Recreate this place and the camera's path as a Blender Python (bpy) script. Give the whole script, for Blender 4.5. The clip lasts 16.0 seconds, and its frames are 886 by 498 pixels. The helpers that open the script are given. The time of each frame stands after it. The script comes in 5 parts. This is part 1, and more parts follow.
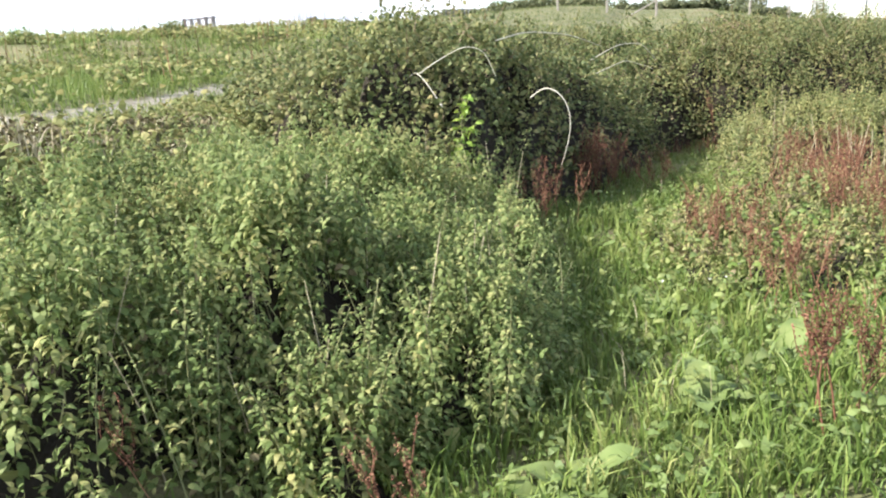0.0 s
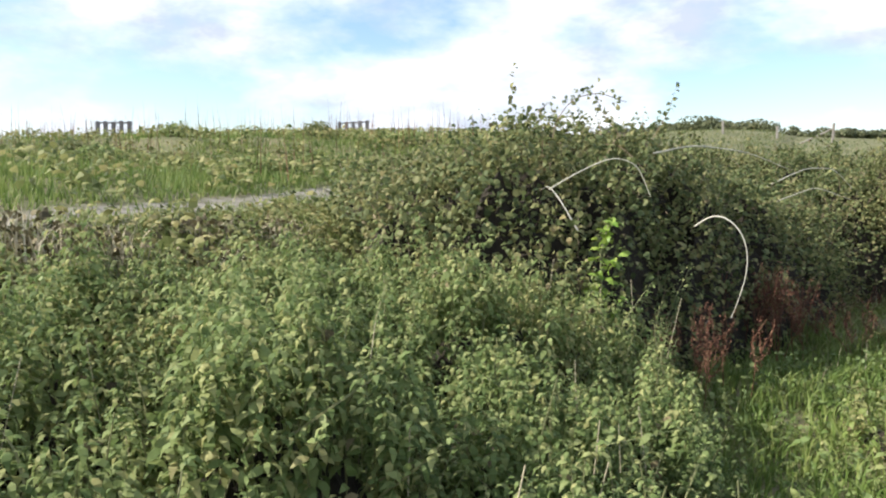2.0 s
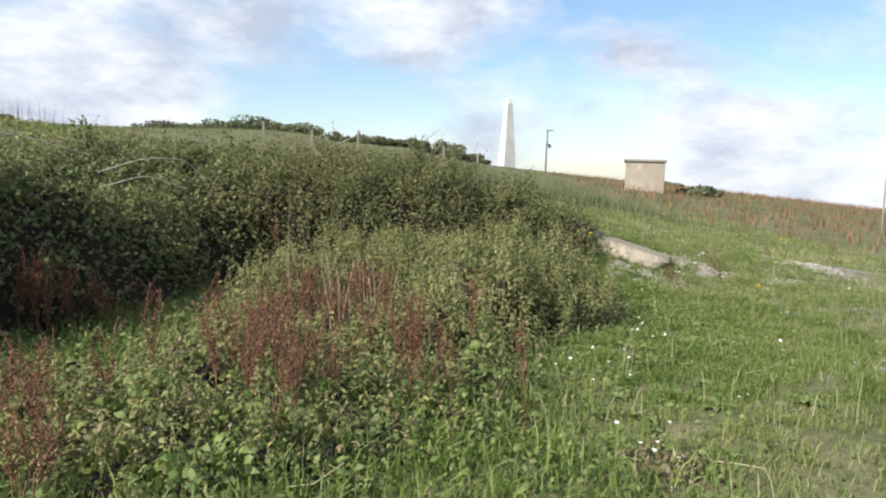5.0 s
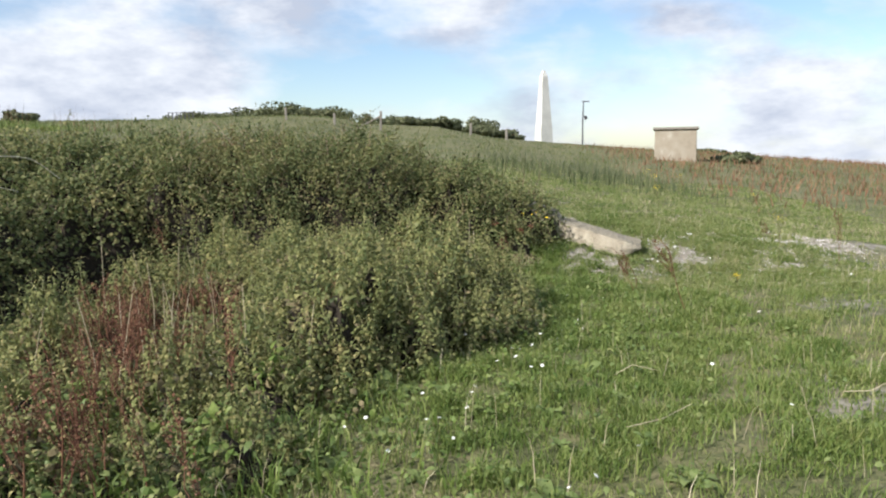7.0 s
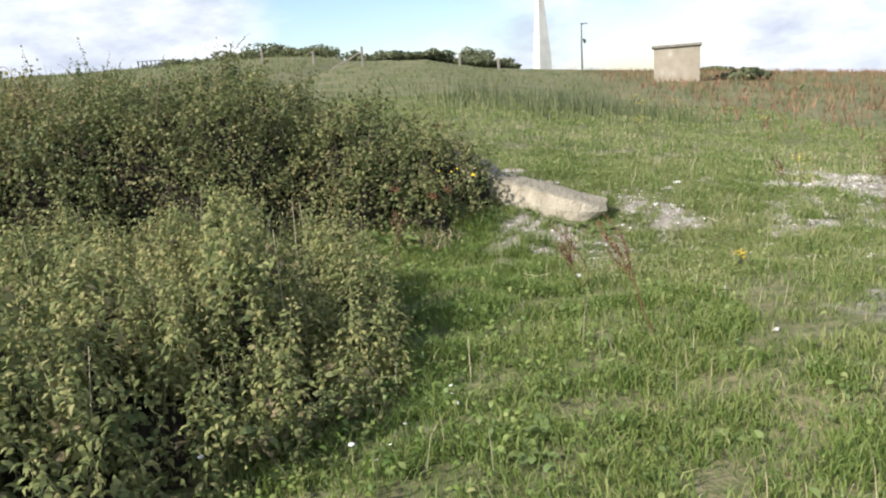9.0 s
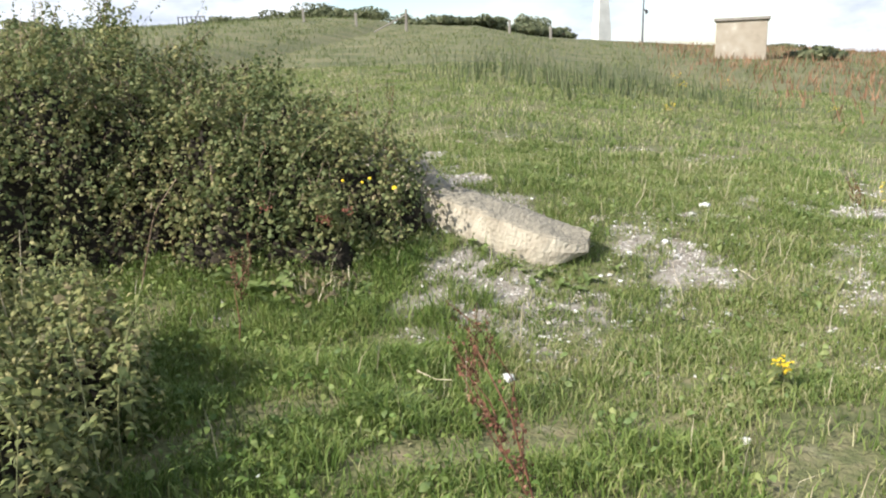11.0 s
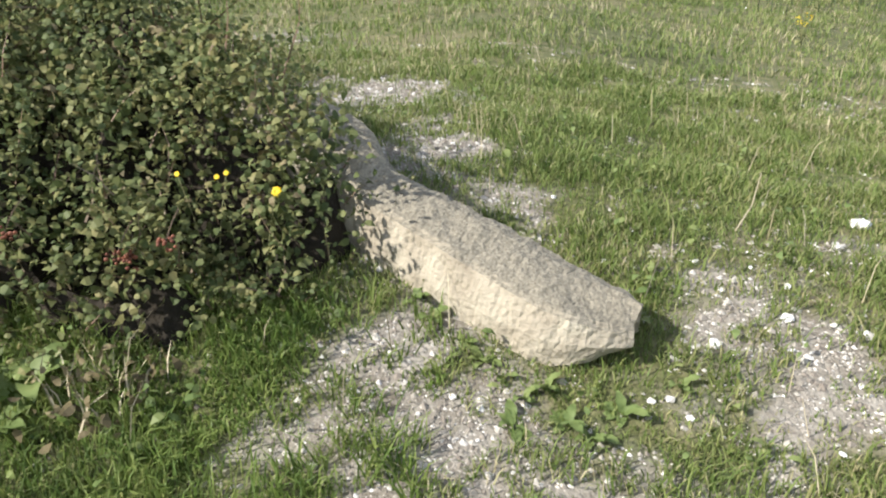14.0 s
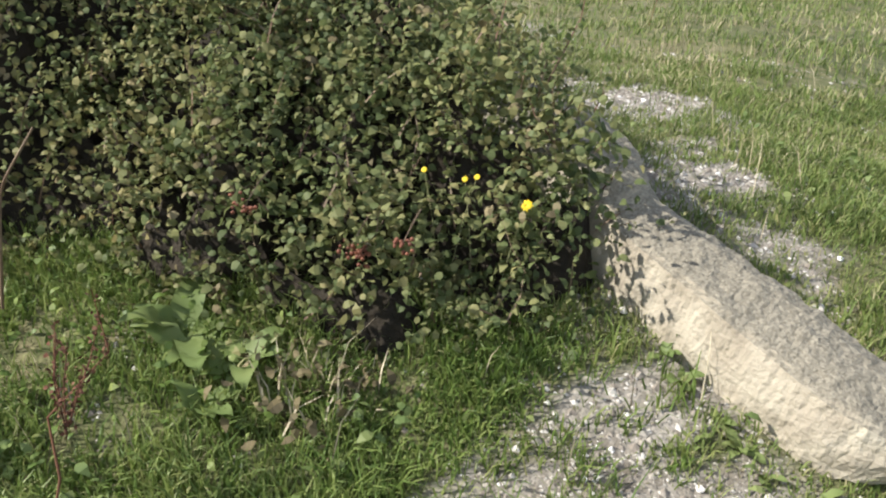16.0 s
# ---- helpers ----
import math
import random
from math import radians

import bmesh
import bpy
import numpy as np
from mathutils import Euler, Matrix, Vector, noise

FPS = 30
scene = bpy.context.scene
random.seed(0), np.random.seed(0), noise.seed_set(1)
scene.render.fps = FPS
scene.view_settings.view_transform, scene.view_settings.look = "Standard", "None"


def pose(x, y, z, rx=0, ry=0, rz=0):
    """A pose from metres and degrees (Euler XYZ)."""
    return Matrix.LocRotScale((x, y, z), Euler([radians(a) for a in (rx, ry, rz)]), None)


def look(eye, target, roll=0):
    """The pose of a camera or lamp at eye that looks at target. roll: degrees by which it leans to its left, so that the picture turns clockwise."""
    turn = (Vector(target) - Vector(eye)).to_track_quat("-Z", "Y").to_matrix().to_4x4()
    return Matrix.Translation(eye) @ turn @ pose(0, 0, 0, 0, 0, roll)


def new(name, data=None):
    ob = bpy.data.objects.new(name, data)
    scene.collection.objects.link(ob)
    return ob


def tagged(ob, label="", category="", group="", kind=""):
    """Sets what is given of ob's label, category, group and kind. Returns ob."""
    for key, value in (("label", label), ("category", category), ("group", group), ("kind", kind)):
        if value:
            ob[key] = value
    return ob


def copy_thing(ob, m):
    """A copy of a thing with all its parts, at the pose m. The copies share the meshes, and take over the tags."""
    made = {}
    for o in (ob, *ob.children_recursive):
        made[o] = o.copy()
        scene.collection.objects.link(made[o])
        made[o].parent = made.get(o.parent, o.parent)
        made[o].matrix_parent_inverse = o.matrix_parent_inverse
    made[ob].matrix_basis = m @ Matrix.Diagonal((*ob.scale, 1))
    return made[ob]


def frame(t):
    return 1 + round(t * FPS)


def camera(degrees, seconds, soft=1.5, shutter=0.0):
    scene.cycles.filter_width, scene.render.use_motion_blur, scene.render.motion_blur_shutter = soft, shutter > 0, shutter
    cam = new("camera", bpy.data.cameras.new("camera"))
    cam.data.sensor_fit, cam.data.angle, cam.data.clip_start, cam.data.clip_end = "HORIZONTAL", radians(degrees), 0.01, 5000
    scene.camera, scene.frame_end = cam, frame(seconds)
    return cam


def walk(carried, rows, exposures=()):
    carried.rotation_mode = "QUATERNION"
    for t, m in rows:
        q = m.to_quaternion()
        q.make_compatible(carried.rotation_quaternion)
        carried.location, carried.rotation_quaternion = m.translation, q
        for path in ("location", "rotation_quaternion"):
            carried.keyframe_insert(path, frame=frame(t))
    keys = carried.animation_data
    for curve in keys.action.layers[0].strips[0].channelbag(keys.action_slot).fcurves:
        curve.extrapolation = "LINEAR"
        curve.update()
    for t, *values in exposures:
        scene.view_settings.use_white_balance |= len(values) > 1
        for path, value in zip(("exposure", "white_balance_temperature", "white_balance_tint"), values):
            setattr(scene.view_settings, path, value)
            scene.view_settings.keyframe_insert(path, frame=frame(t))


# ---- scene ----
cam = camera(59.9, 16.0, soft=2.1)
PATH = [
    (0, (-3.800, -3.120, 1.585), (-4.291, -1.241, 1.107), -3.6),
    (0.5, (-4.330, -2.780, 1.490), (-5.176, -0.984, 1.250), 0.6),
    (1, (-4.474, -2.549, 1.549), (-5.465, -0.829, 1.306), 2.9),
    (1.5, (-4.382, -2.375, 1.635), (-5.528, -0.763, 1.341), 1.6),
    (2, (-4.034, -1.733, 1.554), (-4.883, 0.068, 1.368), -0.2),
    (2.5, (-3.678, -1.767, 1.586), (-3.844, 0.221, 1.441), -2.8),
    (3, (-3.443, -1.632, 1.576), (-3.104, 0.335, 1.458), -6.5),
    (3.5, (-3.056, -1.659, 1.539), (-2.69, 0.297, 1.342), -0.2),
    (4, (-2.615, -1.615, 1.482), (-2.315, 0.356, 1.322), 0.5),
    (4.5, (-2.105, -1.505, 1.479), (-1.782, 0.449, 1.204), -1.9),
    (4.7, (-1.87, -1.508, 1.476), (-1.617, 0.468, 1.302), 0.8),
    (6.8, (0.015, -0.331, 1.518), (0.019, 1.656, 1.292), 0.5),
    (7, (0.215, 0.006, 1.55), (0.29, 1.992, 1.318), -0.8),
    (7.5, (0.66, 0.72, 1.498), (0.71, 2.697, 1.201), 0.4),
    (8, (0.919, 1.31, 1.456), (0.888, 3.277, 1.099), 1.4),
    (8.5, (1.28, 2.266, 1.458), (1.362, 4.217, 1.027), -2.9),
    (9, (1.549, 2.971, 1.534), (1.589, 4.931, 1.139), -4.2),
    (9.5, (1.727, 3.613, 1.523), (1.726, 5.566, 1.094), -4.4),
    (9.7, (1.847, 3.904, 1.522), (1.896, 5.854, 1.08), -4.8),
    (12, (3.056, 6.399, 1.573), (2.797, 8.306, 1.028), -0.8),
    (12.5, (3.220, 6.908, 1.611), (2.888, 8.769, 0.958), -1.6),
    (13, (3.340, 7.361, 1.635), (2.922, 9.192, 0.948), -1.3),
    (13.5, (3.166, 7.781, 1.585), (2.792, 9.619, 0.891), -1.2),
    (14, (3.050, 8.035, 1.591), (2.766, 9.862, 0.828), -0.1),
    (14.5, (3.017, 8.153, 1.571), (2.769, 9.966, 0.765), 0.5),
    (15, (3.027, 8.196, 1.581), (2.834, 9.991, 0.720), 1.3),
    (15.5, (2.964, 8.193, 1.584), (2.598, 9.960, 0.723), 2.1),
    (16, (2.729, 8.326, 1.550), (2.004, 10.014, 0.759), 4.4),
]
walk(cam, [(t, look(eye, target, roll)) for t, eye, target, roll in PATH],
     exposures=[(0, 1.5, 6150, 11), (1.0, 1.12, 6150, 11), (1.5, 1.0, 6150, 11), (2.2, 0.9, 6150, 11), (3.0, 0.82, 6150, 11), (4.5, 0.6, 6150, 11), (7.5, 0.55, 6150, 11), (8.2, 0.6, 6150, 11), (9.2, 0.76, 6150, 11), (12, 0.92, 6150, 11), (13, 0.88, 6150, 11), (14.5, 0.78, 6150, 11), (15, 0.62, 6150, 11), (16, 0.78, 6150, 11)])

# ---- sky and sun ----
SUN_TO = Vector((-0.85, -0.54, 0.76)).normalized()
world = bpy.data.worlds.new("sky")
scene.world = world
world.use_nodes = True
wt = world.node_tree
wt.nodes.clear()


def wnode(kind, **sets):
    n = wt.nodes.new(kind)
    for k, v in sets.items():
        n.inputs[k].default_value = v
    return n


wout = wnode("ShaderNodeOutputWorld")
wbg = wnode("ShaderNodeBackground", Strength=0.11)
wsky = wnode("ShaderNodeTexSky")
wsky.sky_type, wsky.sun_disc = "NISHITA", False
wsky.sun_elevation = math.asin(SUN_TO.z)
wsky.sun_rotation = math.atan2(SUN_TO.x, SUN_TO.y)
wsky.air_density, wsky.dust_density, wsky.ozone_density = 1.0, 0.6, 1.5
wtc = wnode("ShaderNodeTexCoord")
wmap = wnode("ShaderNodeMapping")
wmap.inputs["Scale"].default_value = (1.5, 1.5, 3.4)
wn = wnode("ShaderNodeTexNoise", Scale=1.9, Detail=7.0, Roughness=0.55, Distortion=0.1)
wr = wnode("ShaderNodeValToRGB")
wr.color_ramp.elements[0].position, wr.color_ramp.elements[0].color = 0.42, (0, 0, 0, 1)
wr.color_ramp.elements[1].position, wr.color_ramp.elements[1].color = 0.57, (1, 1, 1, 1)
wn2 = wnode("ShaderNodeTexNoise", Scale=4.5, Detail=5.0, Roughness=0.6)
wr2 = wnode("ShaderNodeValToRGB")
wr2.color_ramp.elements[0].position, wr2.color_ramp.elements[0].color = 0.36, (3.7, 4.0, 4.6, 1)
wr2.color_ramp.elements[1].position, wr2.color_ramp.elements[1].color = 0.60, (6.3, 6.4, 6.5, 1)
wmix = wnode("ShaderNodeMix")
wmix.data_type = "RGBA"
for a, b in ((wtc.outputs["Generated"], wmap.inputs["Vector"]), (wmap.outputs[0], wn.inputs["Vector"]), (wmap.outputs[0], wn2.inputs["Vector"]),
             (wn.outputs["Fac"], wr.inputs["Fac"]), (wn2.outputs["Fac"], wr2.inputs["Fac"]), (wr.outputs["Color"], wmix.inputs["Factor"]),
             (wsky.outputs[0], wmix.inputs["A"]), (wr2.outputs["Color"], wmix.inputs["B"]), (wmix.outputs["Result"], wbg.inputs["Color"]), (wbg.outputs[0], wout.inputs["Surface"])):
    wt.links.new(a, b)
sun = new("sun", bpy.data.lights.new("sun", "SUN"))
sun.data.energy, sun.data.angle, sun.data.color = 4.95, radians(0.6), (1.0, 0.93, 0.82)
sun.matrix_world = look(SUN_TO * 50, (0, 0, 0))

# ---- materials ----
def material(name, stops, rough=0.7, scale=3.0, detail=5.0, island=0.0, through_light=0.0, bump=0.0, bump_scale=40.0, spec=0.3, obj_random=0.0, big=0.25):
    """Colour from noise at two scales over a ramp, shifted piece by piece; leaves let some light through."""
    m = bpy.data.materials.new(name)
    m.use_nodes = True
    t = m.node_tree
    n, l = t.nodes, t.links
    bsdf = n["Principled BSDF"]
    geo = n.new("ShaderNodeNewGeometry")
    fine, coarse = n.new("ShaderNodeTexNoise"), n.new("ShaderNodeTexNoise")
    fine.inputs["Scale"].default_value, fine.inputs["Detail"].default_value = scale, detail
    coarse.inputs["Scale"].default_value, coarse.inputs["Detail"].default_value = big, 3
    for k in (fine, coarse):
        l.new(geo.outputs["Position"], k.inputs["Vector"])

    def math_node(op, a, b):
        k = n.new("ShaderNodeMath")
        k.operation = op
        for i, v in enumerate((a, b)):
            if isinstance(v, (int, float)):
                k.inputs[i].default_value = v
            else:
                l.new(v, k.inputs[i])
        return k.outputs[0]

    f = math_node("ADD", math_node("MULTIPLY", fine.outputs["Fac"], 0.6), math_node("MULTIPLY", coarse.outputs["Fac"], 0.4))
    if island:
        f = math_node("ADD", f, math_node("MULTIPLY", math_node("SUBTRACT", geo.outputs["Random Per Island"], 0.5), island))
    if obj_random:
        info = n.new("ShaderNodeObjectInfo")
        f = math_node("ADD", f, math_node("MULTIPLY", math_node("SUBTRACT", info.outputs["Random"], 0.5), obj_random))
    r = n.new("ShaderNodeValToRGB")
    while len(r.color_ramp.elements) < len(stops):
        r.color_ramp.elements.new(0.5)
    for e, (p, c) in zip(r.color_ramp.elements, stops):
        e.position, e.color = p, (*c, 1)
    l.new(f, r.inputs["Fac"])
    l.new(r.outputs["Color"], bsdf.inputs["Base Color"])
    bsdf.inputs["Roughness"].default_value = rough
    bsdf.inputs["Specular IOR Level"].default_value = spec
    if bump:
        b, bn = n.new("ShaderNodeBump"), n.new("ShaderNodeTexNoise")
        bn.inputs["Scale"].default_value, bn.inputs["Detail"].default_value = bump_scale, 8
        l.new(geo.outputs["Position"], bn.inputs["Vector"])
        b.inputs["Strength"].default_value, b.inputs["Distance"].default_value = bump, 0.02
        l.new(bn.outputs["Fac"], b.inputs["Height"])
        l.new(b.outputs[0], bsdf.inputs["Normal"])
    if through_light:
        tr, mx = n.new("ShaderNodeBsdfTranslucent"), n.new("ShaderNodeMixShader")
        l.new(r.outputs["Color"], tr.inputs["Color"])
        mx.inputs["Fac"].default_value = through_light
        l.new(bsdf.outputs[0], mx.inputs[1])
        l.new(tr.outputs[0], mx.inputs[2])
        l.new(mx.outputs[0], n["Material Output"].inputs["Surface"])
    return m


GRASS = material("grass", [(0.15, (0.085, 0.13, 0.03)), (0.42, (0.155, 0.21, 0.052)), (0.64, (0.25, 0.28, 0.09)), (0.86, (0.42, 0.37, 0.20))], 0.55, 2.0, 4, 0.5, 0.32, big=0.5)
LUSH = material("lush_grass", [(0.15, (0.07, 0.12, 0.025)), (0.45, (0.14, 0.205, 0.046)), (0.75, (0.245, 0.29, 0.085)), (0.95, (0.40, 0.36, 0.17))], 0.5, 2.5, 4, 0.5, 0.35, big=0.6)
DRY_GRASS = material("dry_grass", [(0.15, (0.085, 0.13, 0.03)), (0.44, (0.155, 0.215, 0.055)), (0.62, (0.25, 0.275, 0.10)), (0.74, (0.42, 0.37, 0.22)), (0.95, (0.52, 0.46, 0.31))], 0.6, 1.6, 5, 0.5, 0.3, big=0.8)
WITHERED = material("withered_leaf", [(0.2, (0.06, 0.05, 0.025)), (0.5, (0.13, 0.105, 0.05)), (0.8, (0.24, 0.20, 0.11))], 0.8, 3, 4, 0.6, 0.1)
TALL_GRASS = material("tall_grass", [(0.2, (0.06, 0.09, 0.025)), (0.5, (0.13, 0.16, 0.055)), (0.75, (0.22, 0.22, 0.095)), (0.95, (0.36, 0.31, 0.19))], 0.6, 1.2, 4, 0.5, 0.3)
RED_GRASS = material("red_grass", [(0.25, (0.12, 0.07, 0.038)), (0.5, (0.22, 0.115, 0.065)), (0.75, (0.32, 0.19, 0.11))], 0.7, 1.0, 4, 0.6, 0.2)
BRAMBLE = material("bramble_leaf", [(0.15, (0.055, 0.080, 0.030)), (0.42, (0.138, 0.168, 0.062)), (0.64, (0.222, 0.228, 0.092)), (0.84, (0.315, 0.275, 0.12)), (0.95, (0.25, 0.13, 0.07))], 0.6, 1.6, 4, 0.5, 0.38, spec=0.25, big=0.6)
NETTLE = material("nettle_leaf", [(0.15, (0.08, 0.12, 0.038)), (0.42, (0.17, 0.225, 0.072)), (0.65, (0.275, 0.315, 0.12)), (0.85, (0.40, 0.38, 0.155)), (0.97, (0.27, 0.20, 0.11))], 0.62, 1.2, 4, 0.6, 0.4, spec=0.22, big=0.7)
WEED = material("weed_leaf", [(0.15, (0.085, 0.11, 0.04)), (0.42, (0.182, 0.205, 0.072)), (0.65, (0.285, 0.285, 0.11)), (0.9, (0.38, 0.33, 0.15))], 0.65, 1.3, 4, 0.65, 0.32, spec=0.2, big=0.8)
DOCK = material("dock_leaf", [(0.2, (0.10, 0.15, 0.045)), (0.5, (0.18, 0.24, 0.078)), (0.85, (0.31, 0.33, 0.125))], 0.55, 6, 4, 0.45, 0.36, spec=0.3)
RUST = material("dead_dock_seed", [(0.2, (0.07, 0.030, 0.018)), (0.5, (0.15, 0.066, 0.038)), (0.8, (0.27, 0.16, 0.095))], 0.85, 5, 4, 0.5)
STRAW = material("dead_straw", [(0.25, (0.26, 0.21, 0.13)), (0.5, (0.42, 0.36, 0.24)), (0.8, (0.58, 0.52, 0.38))], 0.7, 8, 4, 0.3)
CANE = material("bramble_cane", [(0.25, (0.10, 0.05, 0.035)), (0.55, (0.20, 0.14, 0.09)), (0.8, (0.35, 0.28, 0.2))], 0.6, 6, 4, 0.4)
PALE_CANE = material("pale_cane", [(0.25, (0.42, 0.38, 0.30)), (0.7, (0.62, 0.58, 0.48))], 0.6, 9, 4)
STEM = material("green_stem", [(0.25, (0.09, 0.11, 0.04)), (0.7, (0.24, 0.23, 0.11))], 0.6, 9, 4, 0.4)
# near-black brown: the shade deep between leaves, put in as colour
THICKET_SHADE = material("thicket_shade", [(0.2, (0.011, 0.009, 0.006)), (0.5, (0.024, 0.019, 0.012)), (0.8, (0.05, 0.037, 0.023))], 0.9, 14, 8, 0, 0, 1.0, 30)
YELLOW = material("yellow_petal", [(0.2, (0.75, 0.50, 0.01)), (0.8, (0.85, 0.66, 0.03))], 0.5, 10, 2, 0.3, 0.2)
WHITE = material("white_petal", [(0.2, (0.72, 0.72, 0.66)), (0.8, (0.85, 0.85, 0.8))], 0.6, 10, 2, 0.2, 0.1)
CHALK = material("chalk_stone", [(0.2, (0.22, 0.19, 0.155)), (0.5, (0.38, 0.35, 0.30)), (0.72, (0.56, 0.53, 0.48)), (0.92, (0.80, 0.78, 0.75))], 0.9, 14, 5, 0.75, 0, 0.5, 60, obj_random=0.3)
SHRUB = material("far_shrub_leaf", [(0.2, (0.055, 0.07, 0.035)), (0.5, (0.11, 0.125, 0.06)), (0.8, (0.18, 0.18, 0.09))], 0.7, 0.8, 4, 0.5, 0.2)
OLD_WOOD = material("weathered_wood", [(0.25, (0.16, 0.14, 0.12)), (0.7, (0.36, 0.33, 0.28))], 0.85, 12, 6, 0, 0, 0.4, 30)
RENDER_WALL = material("hut_render", [(0.25, (0.25, 0.208, 0.158)), (0.48, (0.33, 0.285, 0.22)), (0.56, (0.355, 0.31, 0.245)), (0.66, (0.49, 0.445, 0.37))], 0.9, 2.2, 8, 0, 0, 0.4, 18, big=0.6)
ROOF_CONCRETE = material("hut_roof", [(0.3, (0.17, 0.15, 0.13)), (0.7, (0.30, 0.27, 0.23))], 0.9, 6, 6, 0, 0, 0.4, 20)
PALE_STONE = material("obelisk_stone", [(0.3, (0.50, 0.49, 0.45)), (0.7, (0.66, 0.65, 0.60))], 0.85, 0.9, 6, 0, 0, 0.3, 6, big=0.2)
DARK_METAL = material("pole_metal", [(0.3, (0.06, 0.06, 0.065)), (0.7, (0.13, 0.13, 0.14))], 0.5, 8, 4)


def concrete_material():
    m = material("worn_concrete", [(0.25, (0.17, 0.145, 0.11)), (0.42, (0.30, 0.26, 0.195)), (0.58, (0.41, 0.365, 0.28)), (0.8, (0.53, 0.49, 0.40))], 0.95, 7, 10, 0, 0, 0.7, 45, big=1.6)
    n, l = m.node_tree.nodes, m.node_tree.links
    # upward faces blend to darker grey-brown pebble tones than the sides
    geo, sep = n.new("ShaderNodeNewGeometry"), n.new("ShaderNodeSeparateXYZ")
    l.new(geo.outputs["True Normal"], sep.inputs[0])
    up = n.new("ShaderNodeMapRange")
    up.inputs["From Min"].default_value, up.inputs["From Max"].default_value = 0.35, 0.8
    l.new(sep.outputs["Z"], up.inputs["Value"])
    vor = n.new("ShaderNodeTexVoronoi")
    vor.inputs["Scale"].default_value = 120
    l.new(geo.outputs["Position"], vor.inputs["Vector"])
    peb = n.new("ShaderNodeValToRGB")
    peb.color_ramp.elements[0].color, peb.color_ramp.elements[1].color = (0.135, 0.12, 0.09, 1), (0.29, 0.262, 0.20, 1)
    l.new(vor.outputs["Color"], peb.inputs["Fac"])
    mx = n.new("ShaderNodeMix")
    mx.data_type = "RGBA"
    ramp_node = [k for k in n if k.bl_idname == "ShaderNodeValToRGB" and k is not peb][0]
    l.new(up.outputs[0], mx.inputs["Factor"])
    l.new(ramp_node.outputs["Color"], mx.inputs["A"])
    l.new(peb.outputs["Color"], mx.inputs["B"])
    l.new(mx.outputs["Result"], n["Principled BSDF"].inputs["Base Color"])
    return m


CONCRETE = concrete_material()


def ground_material():
    """Turf soil with dry patches; the mesh's bare value opens chalky earth."""
    m = material("turf", [(0.3, (0.05, 0.055, 0.022)), (0.45, (0.10, 0.108, 0.042)), (0.56, (0.155, 0.145, 0.07)), (0.72, (0.235, 0.19, 0.115))], 0.95, 11.0, 9, 0, 0, 1.0, 40, big=0.5)
    n, l = m.node_tree.nodes, m.node_tree.links
    turf = [k for k in n if k.bl_idname == "ShaderNodeValToRGB"][0]
    geo = n.new("ShaderNodeNewGeometry")
    vor, noi = n.new("ShaderNodeTexVoronoi"), n.new("ShaderNodeTexNoise")
    vor.inputs["Scale"].default_value = 45
    noi.inputs["Scale"].default_value, noi.inputs["Detail"].default_value = 5.0, 8
    for k in (vor, noi):
        l.new(geo.outputs["Position"], k.inputs["Vector"])
    earth = n.new("ShaderNodeValToRGB")
    e = earth.color_ramp.elements
    e[0].position, e[0].color = 0.25, (0.11, 0.092, 0.066, 1)
    e[1].position, e[1].color = 0.8, (0.31, 0.285, 0.24, 1)
    mixv = n.new("ShaderNodeMath")
    mixv.operation = "MULTIPLY_ADD"
    l.new(noi.outputs["Fac"], mixv.inputs[0])
    mixv.inputs[1].default_value = 0.9
    sepc = n.new("ShaderNodeSeparateColor")
    l.new(vor.outputs["Color"], sepc.inputs[0])
    half = n.new("ShaderNodeMath")
    half.operation = "MULTIPLY"
    half.inputs[1].default_value = 0.25
    l.new(sepc.outputs[0], half.inputs[0])
    l.new(half.outputs[0], mixv.inputs[2])
    l.new(mixv.outputs[0], earth.inputs["Fac"])
    att = n.new("ShaderNodeAttribute")
    att.attribute_name = "bare"
    add, edge = n.new("ShaderNodeMath"), n.new("ShaderNodeMapRange")
    add.operation = "ADD"
    l.new(att.outputs["Fac"], add.inputs[0])
    l.new(noi.outputs["Fac"], add.inputs[1])
    edge.inputs["From Min"].default_value, edge.inputs["From Max"].default_value = 0.62, 1.05
    l.new(add.outputs[0], edge.inputs["Value"])
    mx = n.new("ShaderNodeMix")
    mx.data_type = "RGBA"
    l.new(edge.outputs[0], mx.inputs["Factor"])
    l.new(turf.outputs["Color"], mx.inputs["A"])
    l.new(earth.outputs["Color"], mx.inputs["B"])
    l.new(mx.outputs["Result"], n["Principled BSDF"].inputs["Base Color"])
    return m


TURF = ground_material()

# ---- mesh helpers ----
rng = np.random.default_rng(7)


def mesh_from(name, verts, tris, mat, smooth=False):
    me = bpy.data.meshes.new(name)
    verts, tris = np.asarray(verts, np.float32), np.asarray(tris, np.int32)
    me.vertices.add(len(verts))
    me.vertices.foreach_set("co", verts.ravel())
    me.loops.add(tris.size)
    me.loops.foreach_set("vertex_index", tris.ravel())
    me.polygons.add(len(tris))
    me.polygons.foreach_set("loop_start", np.arange(0, tris.size, tris.shape[1], dtype=np.int32))
    me.polygons.foreach_set("use_smooth", np.full(len(tris), smooth))
    me.update(calc_edges=True)
    me.materials.append(mat)
    return me


def part_mesh(name, me, parent, label="", kind=""):
    ob = new(name, me)
    ob.parent = parent
    return tagged(ob, label=label, kind=kind)


